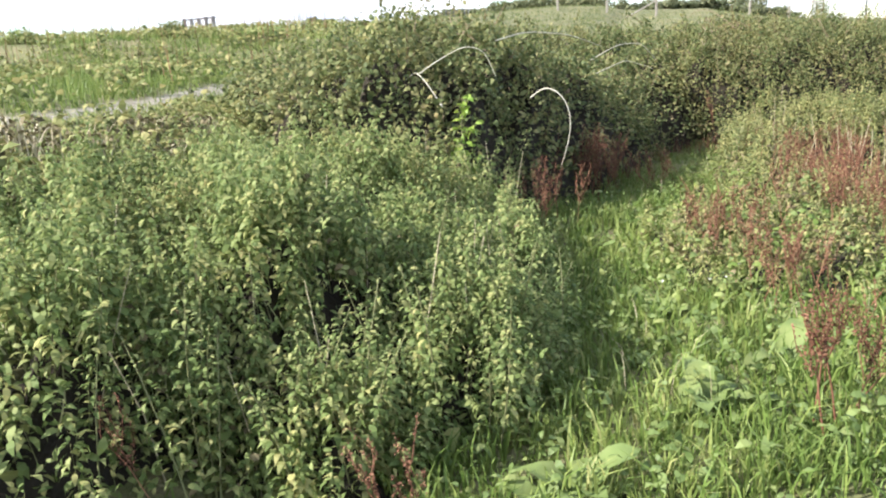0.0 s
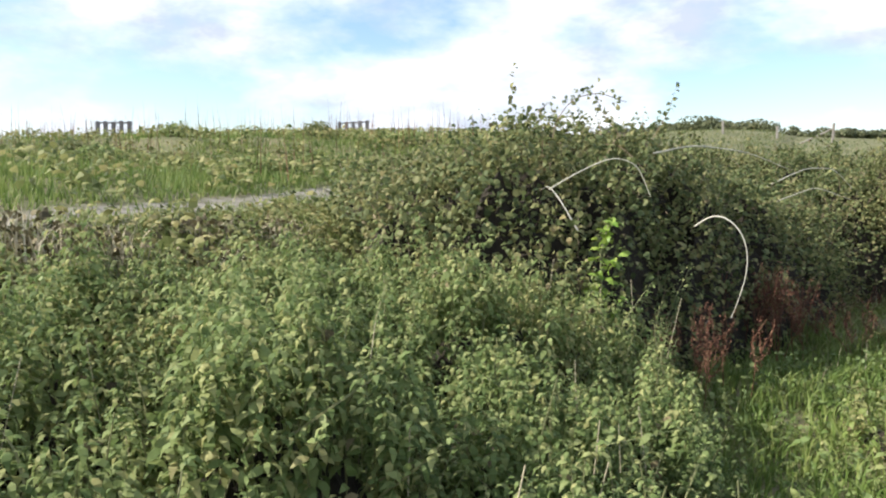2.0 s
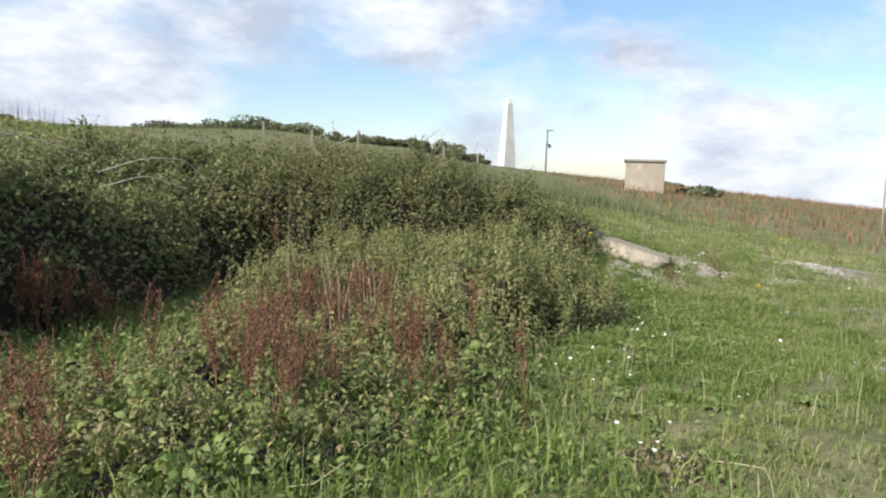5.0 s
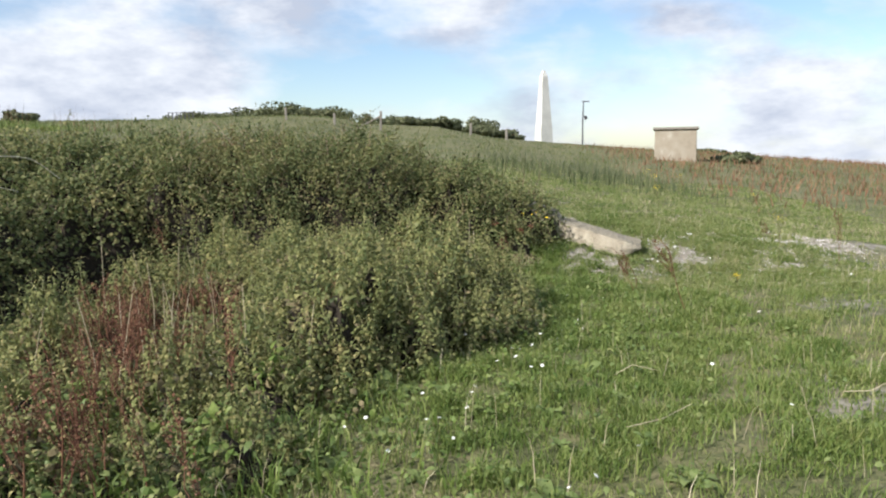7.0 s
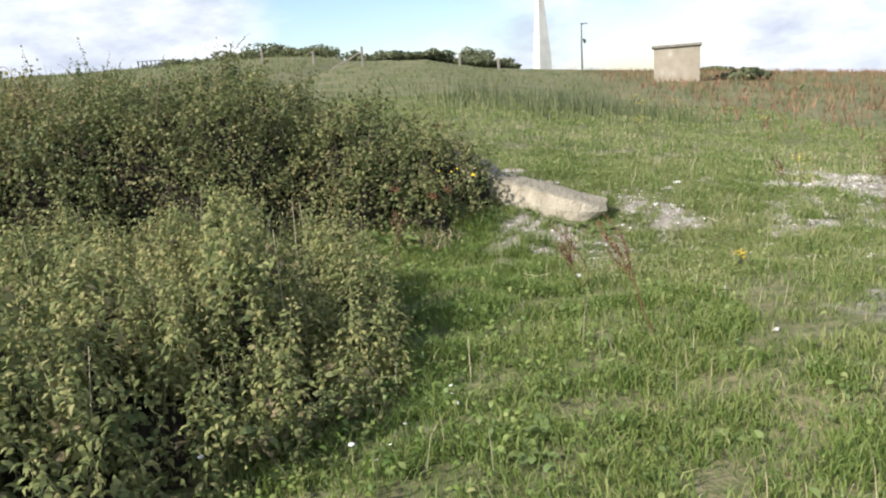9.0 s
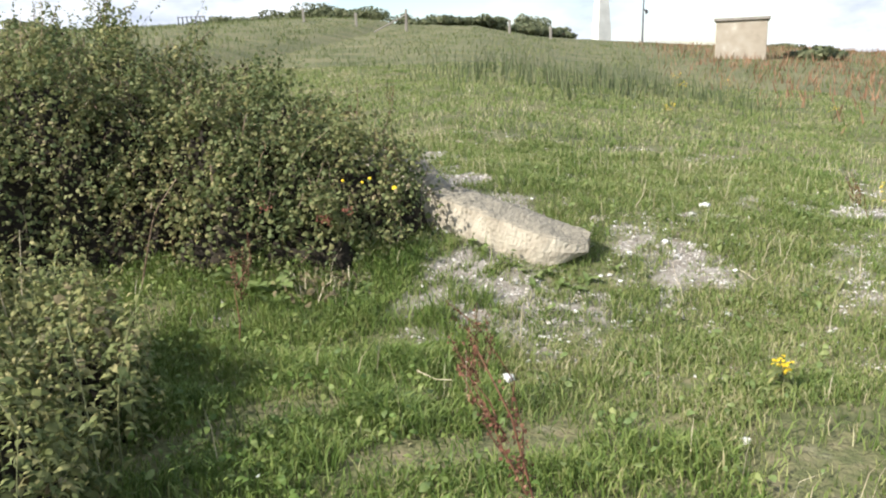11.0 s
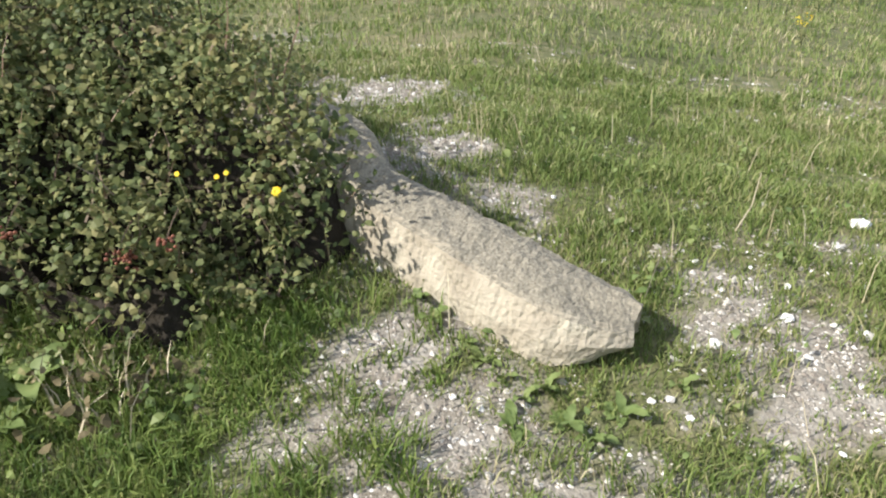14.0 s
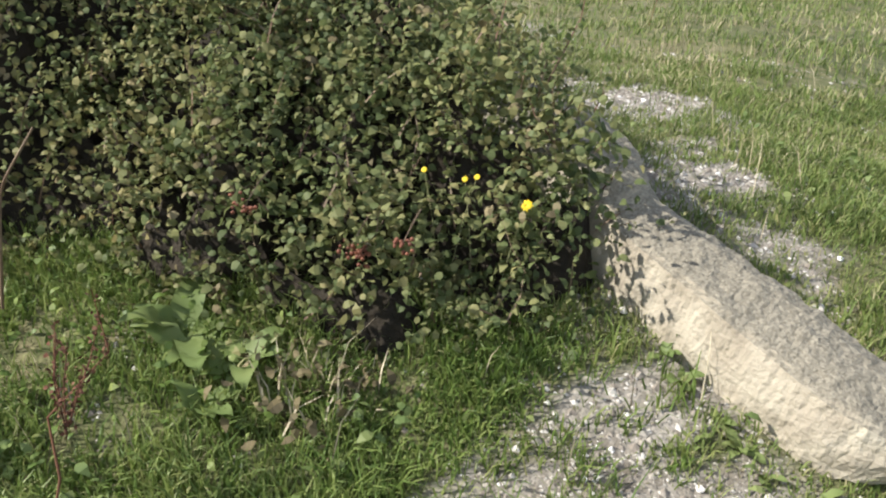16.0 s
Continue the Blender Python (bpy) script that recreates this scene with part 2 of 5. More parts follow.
def part(name, bm, mat, parent, label=""):
    me = bpy.data.meshes.new(name)
    bm.to_mesh(me)
    bm.free()
    me.materials.append(mat)
    return part_mesh(name, me, parent, label)


def blades(pos, height, width, lean=0.5, plain=False):
    """Curved tapering blades, three triangles each; plain ones have one."""
    n = len(pos)
    a, b = rng.uniform(0, 2 * np.pi, n), rng.uniform(0, 2 * np.pi, n)
    side = np.stack([np.cos(a), np.sin(a), np.zeros(n)], 1) * (np.broadcast_to(width, n) / 2)[:, None]
    off = np.stack([np.cos(b), np.sin(b), np.zeros(n)], 1) * (np.broadcast_to(height, n) * rng.uniform(0.1, 1, n) * lean)[:, None]
    up = np.zeros((n, 3))
    up[:, 2] = height
    if plain:
        v = np.stack([pos - side, pos + side, pos + up + off * 0.7], 1)
        return v.reshape(-1, 3), np.arange(3 * n).reshape(-1, 3)
    v = np.stack([pos - side, pos + side, pos - side * 0.8 + up * 0.55 + off * 0.35, pos + side * 0.8 + up * 0.55 + off * 0.35, pos + up * (1 - 0.25 * lean) + off], 1)
    t = np.array([[0, 1, 3], [0, 3, 2], [2, 3, 4]])
    return v.reshape(-1, 3), (t[None] + 5 * np.arange(n)[:, None, None]).reshape(-1, 3)


def unit(v):
    return v / np.maximum(np.linalg.norm(v, axis=1, keepdims=True), 1e-9)


def leaves(pos, normal, length, ratio=0.62, droop=0.25, along=None):
    """Pointed oval leaves, slightly cupped, four triangles each."""
    n = len(pos)
    normal = unit(normal)
    d = unit(rng.normal(size=(n, 3)) + np.array([0, 0, -0.3])) if along is None else unit(along + 0)
    d = unit(d - normal * np.sum(d * normal, 1)[:, None])
    s = np.cross(normal, d)
    L = np.broadcast_to(length, n)[:, None]
    w = L * ratio / 2
    e = normal * L * 0.07
    v = np.stack([pos, pos + d * L * 0.28 + s * w * 0.85 + e, pos + d * L * 0.62 + s * w * 0.82 + e * 0.6, pos + d * L - normal * L * droop, pos + d * L * 0.62 - s * w * 0.82 + e * 0.6, pos + d * L * 0.28 - s * w * 0.85 + e], 1)
    t = np.array([[0, 5, 1], [1, 5, 2], [2, 5, 4], [2, 4, 3]])
    return v.reshape(-1, 3), (t[None] + 6 * np.arange(n)[:, None, None]).reshape(-1, 3)


def join(*sets):
    vs, ts, k = [], [], 0
    for v, t in sets:
        vs.append(v)
        ts.append(t + k)
        k += len(v)
    return np.concatenate(vs), np.concatenate(ts)


def tube(points, radius, sides=5, taper=0.6):
    """A tapering round stem along points."""
    p = np.asarray(points, float)
    n = len(p)
    d = unit(np.gradient(p, axis=0))
    ref = np.where(np.abs(d[:, 2:3]) > 0.9, np.array([[1.0, 0, 0]]), np.array([[0, 0, 1.0]]))
    s = unit(np.cross(d, ref))
    u = np.cross(s, d)
    r = radius * np.linspace(1, 1 - taper, n)[:, None]
    rings = [p + r * (np.cos(a) * s + np.sin(a) * u) for a in np.linspace(0, 2 * np.pi, sides, endpoint=False)]
    v = np.stack(rings, 1).reshape(-1, 3)
    t = []
    for i in range(n - 1):
        for j in range(sides):
            a, b = i * sides + j, i * sides + (j + 1) % sides
            t += [(a, b, b + sides), (a, b + sides, a + sides)]
    return v, np.array(t)


def inside(poly, x, y):
    """Signed distance to a closed outline, positive within."""
    x, y = np.asarray(x, float), np.asarray(y, float)
    best = np.full(x.shape, 1e9)
    odd = np.zeros(x.shape, bool)
    for (ax, ay), (bx, by) in zip(poly, poly[1:] + poly[:1]):
        ex, ey = bx - ax, by - ay
        k = np.clip(((x - ax) * ex + (y - ay) * ey) / (ex * ex + ey * ey), 0, 1)
        best = np.minimum(best, np.hypot(x - ax - k * ex, y - ay - k * ey))
        if ay != by:
            odd ^= ((ay > y) != (by > y)) & (x < ex * (y - ay) / (by - ay) + ax)
    return np.where(odd, best, -best)


def lumps(x, y, seed, size):
    """Smooth uneven values about 0, from summed waves."""
    r = np.random.default_rng(seed)
    out = 0
    for k in range(9):
        a, f, p = r.uniform(0, 6.28), r.uniform(0.6, 1.9) / size, r.uniform(0, 6.28, 2)
        out = out + np.sin((x * np.cos(a) + y * np.sin(a)) * f * 6.28 + p[0]) / 9 ** 0.5
    return out


# ---- ground ----
def ramp(a):
    return np.clip(a, 0, 1) ** 2 * (3 - 2 * np.clip(a, 0, 1))


def ground_z(x, y):
    """Height of the bare ground: flat along the walk, a bank on one side, a step at the slab, then a long rise to the ridge."""
    x, y = np.asarray(x, float), np.asarray(y, float)
    z = 0.03 + 0.5 * ramp((y - 9.3 - 0.1 * (x - 3)) / 2.5) * np.clip((9 - x) / 6, 0, 1.1)
    z = z + 6.5 * np.tanh(0.062 * np.maximum(0, y - 11.5) / 6.5)
    z = z - 9 * np.tanh(0.066 * np.maximum(0, x - 3) / 9) * ramp((y - 6) / 12)
    left = np.maximum(0, -x - 5)
    z = z + 1.45 * np.tanh(0.62 * left / 1.45) * ramp((y + 5) / 5) * (1 - 0.55 * ramp((y - 14) / 22))
    z = z + 0.45 * np.tanh(0.015 * left / 0.45) + 0.3 * np.tanh(0.04 * left) * ramp((y - 4) / 26)
    z = z + 0.15 * ramp((left - 3) / 6)
    z = z + 1.0 * np.exp(-((x + 8) / 15) ** 2 - ((y - 86) / 22) ** 2)
    far = np.maximum(0, np.hypot(x, y - 20) - 50)
    z = z - 60 * np.tanh(0.035 * far / 60) * np.maximum(ramp((x - 14) / 60), ramp((np.hypot(x, y) - 170) / 200))
    z = z + 0.035 * np.sin(1.3 * x + 0.7 * y) * np.sin(0.9 * y - 0.4 * x + 1) + 0.02 * np.sin(3.1 * x - 1.1) * np.sin(2.7 * y + 0.3)
    return z


# bare chalky earth: centre, radii
BARE = [(2.64, 10.0, 0.36, 0.45, 1.2), (2.6, 10.65, 0.26, 0.3, 0.9), (2.9, 9.5, 0.28, 0.26, 0.7), (3.35, 9.92, 0.42, 0.2, 0.85), (3.9, 10.55, 0.36, 0.4, 1.2), (3.65, 11.0, 0.3, 0.2, 0.7), (4.3, 11.4, 0.22, 0.16, 0.7), (1.85, 12.7, 0.5, 0.42, 1.4), (2.5, 12.75, 0.35, 0.16, 0.8), (2.42, 11.65, 0.35, 0.4, 1.3), (2.85, 11.2, 0.3, 0.16, 0.7), (0.3, 14.5, 0.6, 0.35, 0.9), (4.9, 13.85, 0.3, 0.16, 0.5),
        (6.2, 11.8, 1.2, 0.35, 1.0), (5.7, 10.8, 0.7, 0.25, 0.7), (5.35, 10.1, 0.8, 0.3, 0.85), (5.35, 8.8, 0.6, 0.35, 0.6), (4.75, 7.45, 0.6, 0.45, 0.6), (2.95, 4.6, 0.35, 0.6, 0.75), (7.8, 12.6, 1.2, 0.4, 0.8), (3.2, 1.8, 0.7, 0.5, 0.6)]


def bare_at(x, y):
    out = np.zeros(np.shape(x))
    x, y = np.asarray(x, float), np.asarray(y, float)
    wx, wy = x + 0.13 * lumps(x, y, 201, 0.55) + 0.05 * lumps(x, y, 203, 0.2), y + 0.12 * lumps(x, y, 202, 0.5) + 0.05 * lumps(x, y, 204, 0.2)
    for cx, cy, rx, ry, k in BARE:
        out = np.maximum(out, k * np.exp(-(((wx - cx) / rx) ** 2 + ((wy - cy) / ry) ** 2) ** 1.1))
    out = out * np.clip(0.78 + 0.36 * lumps(x, y, 205, 0.33) + 0.2 * lumps(x, y, 206, 0.14), 0.1, 1.2)
    along = (x + 8.1) + 0.16 * (y - 2.0)
    track = np.exp(-(along / 0.25) ** 4) * ramp((y + 4) / 2) * ramp((8.5 - y) / 3)
    return np.maximum(out, 0.6 * track * (1 + 0.4 * np.sin(1.7 * y + 0.8) * np.sin(3.3 * x + 2.1 * y)))


def axis(lo, hi, step, far, grow):
    mid = list(np.arange(lo, hi + step / 2, step))
    out, s = [], step
    while not out or out[-1] < far:
        s *= grow
        out.append((out[-1] if out else 0) + s)
    return np.array([lo - k for k in reversed(out)] + mid + [mid[-1] + k for k in out])


gx, gy = axis(-12, 9, 0.14, 2500, 1.14), axis(-6, 17, 0.14, 2500, 1.14)
GX, GY = np.meshgrid(gx, gy)
GZ = ground_z(GX, GY)
nx, ny = len(gx), len(gy)
q = (np.arange(ny - 1)[:, None] * nx + np.arange(nx - 1)[None]).ravel()
ground = new("ground", mesh_from("ground", np.stack([GX, GY, GZ], -1).reshape(-1, 3), np.stack([q, q + 1, q + nx + 1, q + nx], 1), TURF, True))
tagged(ground, "rough hillside turf with bare chalky patches", "ground", kind="structure")
bare = ground.data.attributes.new("bare", "FLOAT", "POINT")
bare.data.foreach_set("value", bare_at(GX, GY).astype(np.float32).ravel())

# ---- outlines of the growth ----
BANK = [(-8.0, 4.4), (-7.0, 2.9), (-6.2, 2.2), (-5.3, 2.7), (-4.8, 4.2), (-4.2, 5.6), (-3.75, 7.0), (-3.45, 8.6), (-2.6, 9.8), (-2.4, 12.4), (-4.4, 13.5), (-6.6, 10.8), (-7.6, 7.4)]
CORNER = [(-3.4, 9.3), (-2.2, 9.2), (-0.6, 9.75), (0.3, 10.2), (0.8, 10.2), (1.4, 10.15), (2.0, 10.35), (2.28, 10.75), (2.0, 11.3), (1.4, 12.0), (0.3, 12.9), (-1.6, 13.2), (-3.4, 12.9)]
MOUND = [(-1.0, 4.2), (-2.2, 4.5), (-2.9, 5.9), (-2.7, 7.6), (-2.2, 9.3), (-0.6, 9.7), (0.25, 9.5), (0.75, 9.1), (1.15, 8.4), (1.4, 7.7), (1.25, 6.6), (0.75, 5.7), (-0.1, 4.9)]
NETTLES = [(-4.15, 0.6), (-4.3, -0.4), (-4.9, -1.0), (-6.2, -1.8), (-7.3, -2.4), (-7.0, -0.5), (-6.75, 1.0), (-6.5, 2.2), (-6.0, 2.9), (-4.95, 3.7), (-4.5, 2.2)]

LOW = [(-3.4, 5.7), (-3.2, 4.2), (-3.75, 3.0), (-3.5, 1.9), (-2.8, 1.6), (-1.9, 1.8), (-0.8, 2.7), (-0.3, 3.8), (-0.2, 4.9), (-1.0, 4.6), (-2.2, 5.0), (-2.9, 6.0)]


def low_height(x, y):
    d = inside(LOW, x, y)
    return np.maximum(0, 0.15 * np.clip(d / 0.5, 0, 1) ** 0.7 + 0.15 * lumps(x, y, 63, 0.7) + 0.07 * lumps(x, y, 64, 0.3)) * (d > 0)


def bank_height(x, y):
    d = inside(BANK, x, y)
    slow = 0.55 + 1.3 * ramp((-x - 5.0) / 1.6)
    top = 1.5 - 0.75 * ramp((-x - 5.0) / 2.4) - 0.42 * ramp((y - 5.2) / 2.5)
    return np.maximum(0, top * np.clip(d / slow, 0, 1) ** 0.55 + 0.16 * lumps(x, y, 3, 1.1) + 0.13 * lumps(x, y, 4, 0.45)) * (d > 0)


def corner_height(x, y):
    d = inside(CORNER, x, y)
    return np.maximum(0, (0.62 + 0.42 * ramp((1.2 - x) / 2)) * np.clip(d / 0.55, 0, 1) ** 0.5 + 0.18 * lumps(x, y, 13, 0.9) + 0.17 * lumps(x, y, 14, 0.45)) * (d > 0)


def hollow(x, y):
    """1 in the dark pocket of dead docks inside the weeds, 0 outside it."""
    return np.exp(-((((x + 1.72 + 0.12 * np.sin(2 * y)) / 0.72) ** 2 + ((y - 5.95) / 1.55) ** 2)) ** 1.5)


def mound_height(x, y):
    d = inside(MOUND, x, y)
    top = 0.46 * np.clip(d / 0.75, 0, 1) ** 0.6 + 0.2 * lumps(x, y, 23, 1.0) + 0.19 * lumps(x, y, 24, 0.5)
    return np.maximum(0, top * (1 - 0.95 * hollow(x, y))) * (d > 0)


def nettle_height(x, y):
    d = inside(NETTLES, x, y)
    return np.maximum(0, (0.5 - 0.4 * ramp((-x - 5.2) / 1.3)) * np.clip(d / 0.5, 0, 1) ** 0.6 + 0.2 * lumps(x, y, 33, 0.9) * ramp((x + 6.8) / 1.5) + 0.12 * lumps(x, y, 34, 0.4)) * (d > 0)


def field(outline, height, step=0.09):
    """The crown surface over an outline, as vertices and triangles."""
    a = np.array(outline)
    xs, ys = np.arange(a[:, 0].min() - step, a[:, 0].max() + 2 * step, step), np.arange(a[:, 1].min() - step, a[:, 1].max() + 2 * step, step)
    X, Y = np.meshgrid(xs, ys)
    H = height(X, Y)
    V = np.stack([X, Y, ground_z(X, Y) + np.where(H > 0.02, H, -0.06)], -1).reshape(-1, 3)
    k = (np.arange(len(ys) - 1)[:, None] * len(xs) + np.arange(len(xs) - 1)[None]).ravel()
    n = len(xs)
    T = np.concatenate([np.stack([k, k + 1, k + n + 1], 1), np.stack([k, k + n + 1, k + n], 1)])
    keep = (H.ravel()[T] > 0.02).any(1)
    return V, T[keep]


def scatter(V, T, count):
    """Points and normals spread evenly over a surface."""
    a, b, c = V[T[:, 0]], V[T[:, 1]], V[T[:, 2]]
    nrm = np.cross(b - a, c - a)
    area = np.linalg.norm(nrm, axis=1)
    i = rng.choice(len(T), count, p=area / area.sum())
    u, w = rng.random(count), rng.random(count)
    f = u + w > 1
    u[f], w[f] = 1 - u[f], 1 - w[f]
    return a[i] + u[:, None] * (b - a)[i] + w[:, None] * (c - a)[i], unit(nrm[i])


def shoots(V, T, count, long, leaf_size, per, up=0.8, ratio=0.6):
    """Side shoots that stand out of the crown: thin stems with leaves along them."""
    p, n = scatter(V, T, count)
    d = unit(n * 0.5 + np.array([0, 0, up]) + rng.normal(0, 0.35, (count, 3)))
    L = rng.uniform(long * 0.4, long, count)[:, None]
    bend = unit(rng.normal(0, 1, (count, 3)) + np.array([0, 0, -0.4])) * 0.3
    side = unit(np.cross(d, rng.normal(size=(count, 3)))) * 0.003
    tip = p + (d + bend) * L
    mid = p + (d + bend * 0.4) * L * 0.5
    sv = np.stack([p - side * 1.3, p + side * 1.3, mid - side, mid + side, tip], 1).reshape(-1, 3)
    st = (np.array([[0, 1, 3], [0, 3, 2], [2, 3, 4]])[None] + 5 * np.arange(count)[:, None, None]).reshape(-1, 3)
    f = np.tile(np.linspace(0.15, 1, per), count)
    P, D, B, LL = (np.repeat(k, per, 0) for k in (p, d, bend, L))
    pos = P + (D + B * f[:, None]) * LL * f[:, None]
    out = unit(rng.normal(size=pos.shape) + D * 0.5)
    nn = unit(np.array([0, 0, 0.8]) + rng.normal(0, 0.5, pos.shape))
    lv, lt = leaves(pos, nn, leaf_size * rng.uniform(0.6, 1.2, len(pos)) * (1.15 - 0.5 * f), ratio=ratio, along=out, droop=0.35)
    return (sv, st), (lv, lt)


def sprigs(V, T, count, h0, h1, leaf_size, tiers=6, keep=None):
    """Upright stems that stand out of the crown, with whorls of drooping leaves that shrink towards the tip."""
    p, n = scatter(V, T, count)
    if keep is not None:
        p = p[rng.random(len(p)) < keep(p[:, 0], p[:, 1])]
    count = len(p)
    h = rng.uniform(h0, h1, count)[:, None]
    lean = rng.normal(0, 0.12, (count, 3)) * np.array([1, 1, 0])
    base = p - np.array([0, 0, 1.0]) * h * 0.55
    a = rng.uniform(0, 6.28, count)
    side = np.stack([np.cos(a), np.sin(a), 0 * a], 1) * 0.0035
    tip = base + (lean + np.array([0, 0, 1.0])) * h
    sv = np.stack([base - side, base + side, tip], 1).reshape(-1, 3)
    st = np.arange(3 * count).reshape(-1, 3)
    f = np.tile(np.repeat(np.linspace(0.38, 1.0, tiers), 4), count)
    k = np.repeat(np.arange(count), tiers * 4)
    spin = np.tile(np.repeat(np.arange(tiers) * 0.8, 4) + np.tile(np.arange(4) * 1.571, tiers), count) + a[k] + rng.normal(0, 0.25, len(k))
    out = np.stack([np.cos(spin), np.sin(spin), rng.uniform(-0.75, 0.1, len(k)) + 0.35 * (f > 0.9)], 1)
    pos = base[k] + (lean[k] + np.array([0, 0, 1.0])) * h[k] * f[:, None] + out * 0.012
    nn = np.stack([0.45 * np.cos(spin), 0.45 * np.sin(spin), np.ones(len(k))], 1) + rng.normal(0, 0.22, (len(k), 3))
    size = leaf_size * (1.15 - 0.62 * f ** 3) * rng.uniform(0.75, 1.2, len(k))
    return (sv, st), leaves(pos, nn, size, ratio=0.5, along=out, droop=0.4)


def thicket(name, label, category, outline, height, leaf, count, size, spread, stem, shoot_count, shoot_long, inset=0.17, tilt=0.7, ratio=0.62, long_shoots=0, sprig=None, foot=0.0, keep_sprig=None, under=0):
    top = tagged(new(name), label, category)
    V, T = field(outline, height)
    # added dark sheet under the leaves, coloured as the shade inside
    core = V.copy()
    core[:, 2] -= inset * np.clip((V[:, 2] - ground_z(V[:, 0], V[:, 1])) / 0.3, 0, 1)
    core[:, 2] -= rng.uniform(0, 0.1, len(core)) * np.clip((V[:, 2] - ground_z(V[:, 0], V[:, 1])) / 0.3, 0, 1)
    part_mesh("inner_growth", mesh_from("inner_growth", core, T, THICKET_SHADE), top)
    p, n = scatter(V, T, count)
    gap = lumps(p[:, 0] + p[:, 2], p[:, 1] - p[:, 2], 77, 0.35)
    p = p + n * (rng.normal(0, spread, count) + 0.03 * gap)[:, None] + rng.normal(0, 0.025, (count, 3))
    keep = rng.random(count) < np.clip(0.88 + 0.45 * gap, 0.5, 1)
    # fewer low leaves on +x slopes, which bares the dark core
    if foot:
        rise = (p[:, 2] - ground_z(p[:, 0], p[:, 1])) / 1.1
        keep &= rng.random(count) > foot * np.clip(1.35 - 1.5 * rise, 0, 1) * (n[:, 0] > 0.35)
    p, n = p[keep], n[keep]
    nn = unit(n * 0.6 + np.array([0, 0, 0.5]) + rng.normal(0, tilt, p.shape))
    lf = leaves(p, nn, rng.uniform(size * 0.55, size * 1.3, len(p)), ratio)
    if under:
        pu, nu = scatter(V, T, under)
        pu = pu - nu * rng.uniform(0.03, inset, (under, 1)) + rng.normal(0, 0.03, (under, 3))
        lf = join(lf, leaves(pu, unit(nu * 0.5 + np.array([0, 0, 0.5]) + rng.normal(0, 0.8, pu.shape)), rng.uniform(size * 0.6, size * 1.3, under), ratio))
    stems, more = shoots(V, T, shoot_count, shoot_long, size, 9, 0.8, ratio)
    stems2, more2 = shoots(V, T, long_shoots, shoot_long * 2.1, size * 1.1, 20, 0.55, ratio)
    stems = join(stems, stems2)
    tufts = [lf, more, more2]
    if sprig:
        stems3, more3 = sprigs(V, T, *sprig, keep=keep_sprig)
        stems = join(stems, stems3)
        tufts.append(more3)
    v, t = join(*tufts)
    part_mesh("foliage", mesh_from("foliage", v, t, leaf), top, kind="stuff")
    part_mesh("shoot_growth", mesh_from("shoot_growth", *stems, stem), top, kind="stuff")
    return top, V, T


def out_of_hollow(x, y):
    return np.clip(1 - 1.6 * hollow(x, y), 0, 1)


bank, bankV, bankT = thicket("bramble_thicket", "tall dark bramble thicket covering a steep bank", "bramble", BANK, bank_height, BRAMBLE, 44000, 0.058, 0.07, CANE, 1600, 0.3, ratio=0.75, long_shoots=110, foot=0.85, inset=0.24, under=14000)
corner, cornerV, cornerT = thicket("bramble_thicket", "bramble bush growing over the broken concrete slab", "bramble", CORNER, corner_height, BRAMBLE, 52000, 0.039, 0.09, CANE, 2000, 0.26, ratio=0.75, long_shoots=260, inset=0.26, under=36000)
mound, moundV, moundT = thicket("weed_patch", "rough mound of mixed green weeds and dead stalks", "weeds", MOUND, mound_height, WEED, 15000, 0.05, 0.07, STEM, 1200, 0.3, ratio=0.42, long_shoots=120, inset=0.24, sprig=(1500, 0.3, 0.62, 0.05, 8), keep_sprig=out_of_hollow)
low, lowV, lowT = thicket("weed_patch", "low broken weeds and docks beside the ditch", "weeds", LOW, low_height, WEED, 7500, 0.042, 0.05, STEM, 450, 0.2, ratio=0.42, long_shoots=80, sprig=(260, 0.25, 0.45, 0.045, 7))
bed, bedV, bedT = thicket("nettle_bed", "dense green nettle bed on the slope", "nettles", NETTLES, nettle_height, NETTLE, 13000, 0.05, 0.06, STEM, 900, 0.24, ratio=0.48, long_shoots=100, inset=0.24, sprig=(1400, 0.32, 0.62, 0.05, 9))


def mixed_in(top, V, T, count, size, leaf, seed, patch):
    """Patches of another leaf among a thicket's own."""
    p, n = scatter(V, T, count)
    k = lumps(p[:, 0], p[:, 1], seed, patch) > 0.5
    p, n = p[k], n[k]
    p = p + n * rng.uniform(0, 0.1, (len(p), 1))
    lf = leaves(p, unit(n + rng.normal(0, 0.6, p.shape) + np.array([0, 0, 0.4])), rng.uniform(size * 0.6, size * 1.3, len(p)))
    part_mesh("mixed_growth", mesh_from("mixed_growth", *lf, leaf), top, kind="stuff")


mixed_in(mound, moundV, moundT, 26000, 0.05, BRAMBLE, 91, 0.8)
mixed_in(low, lowV, lowT, 6000, 0.06, DOCK, 92, 0.6)
mixed_in(low, lowV, lowT, 7000, 0.06, LUSH, 96, 0.5)
mixed_in(low, lowV, lowT, 9000, 0.05, WITHERED, 95, 0.5)
mixed_in(mound, moundV, moundT, 9000, 0.06, WITHERED, 97, 0.7)
mixed_in(bed, bedV, bedT, 3000, 0.045, WITHERED, 93, 0.7)
mixed_in(bank, bankV, bankT, 14000, 0.05, WEED, 94, 1.2)
mixed_in(bank, bankV, bankT, 5000, 0.045, WITHERED, 98, 0.9)
mixed_in(corner, cornerV, cornerT, 15000, 0.042, WITHERED, 99, 0.6)
mixed_in(corner, cornerV, cornerT, 9000, 0.042, WEED, 90, 0.5)

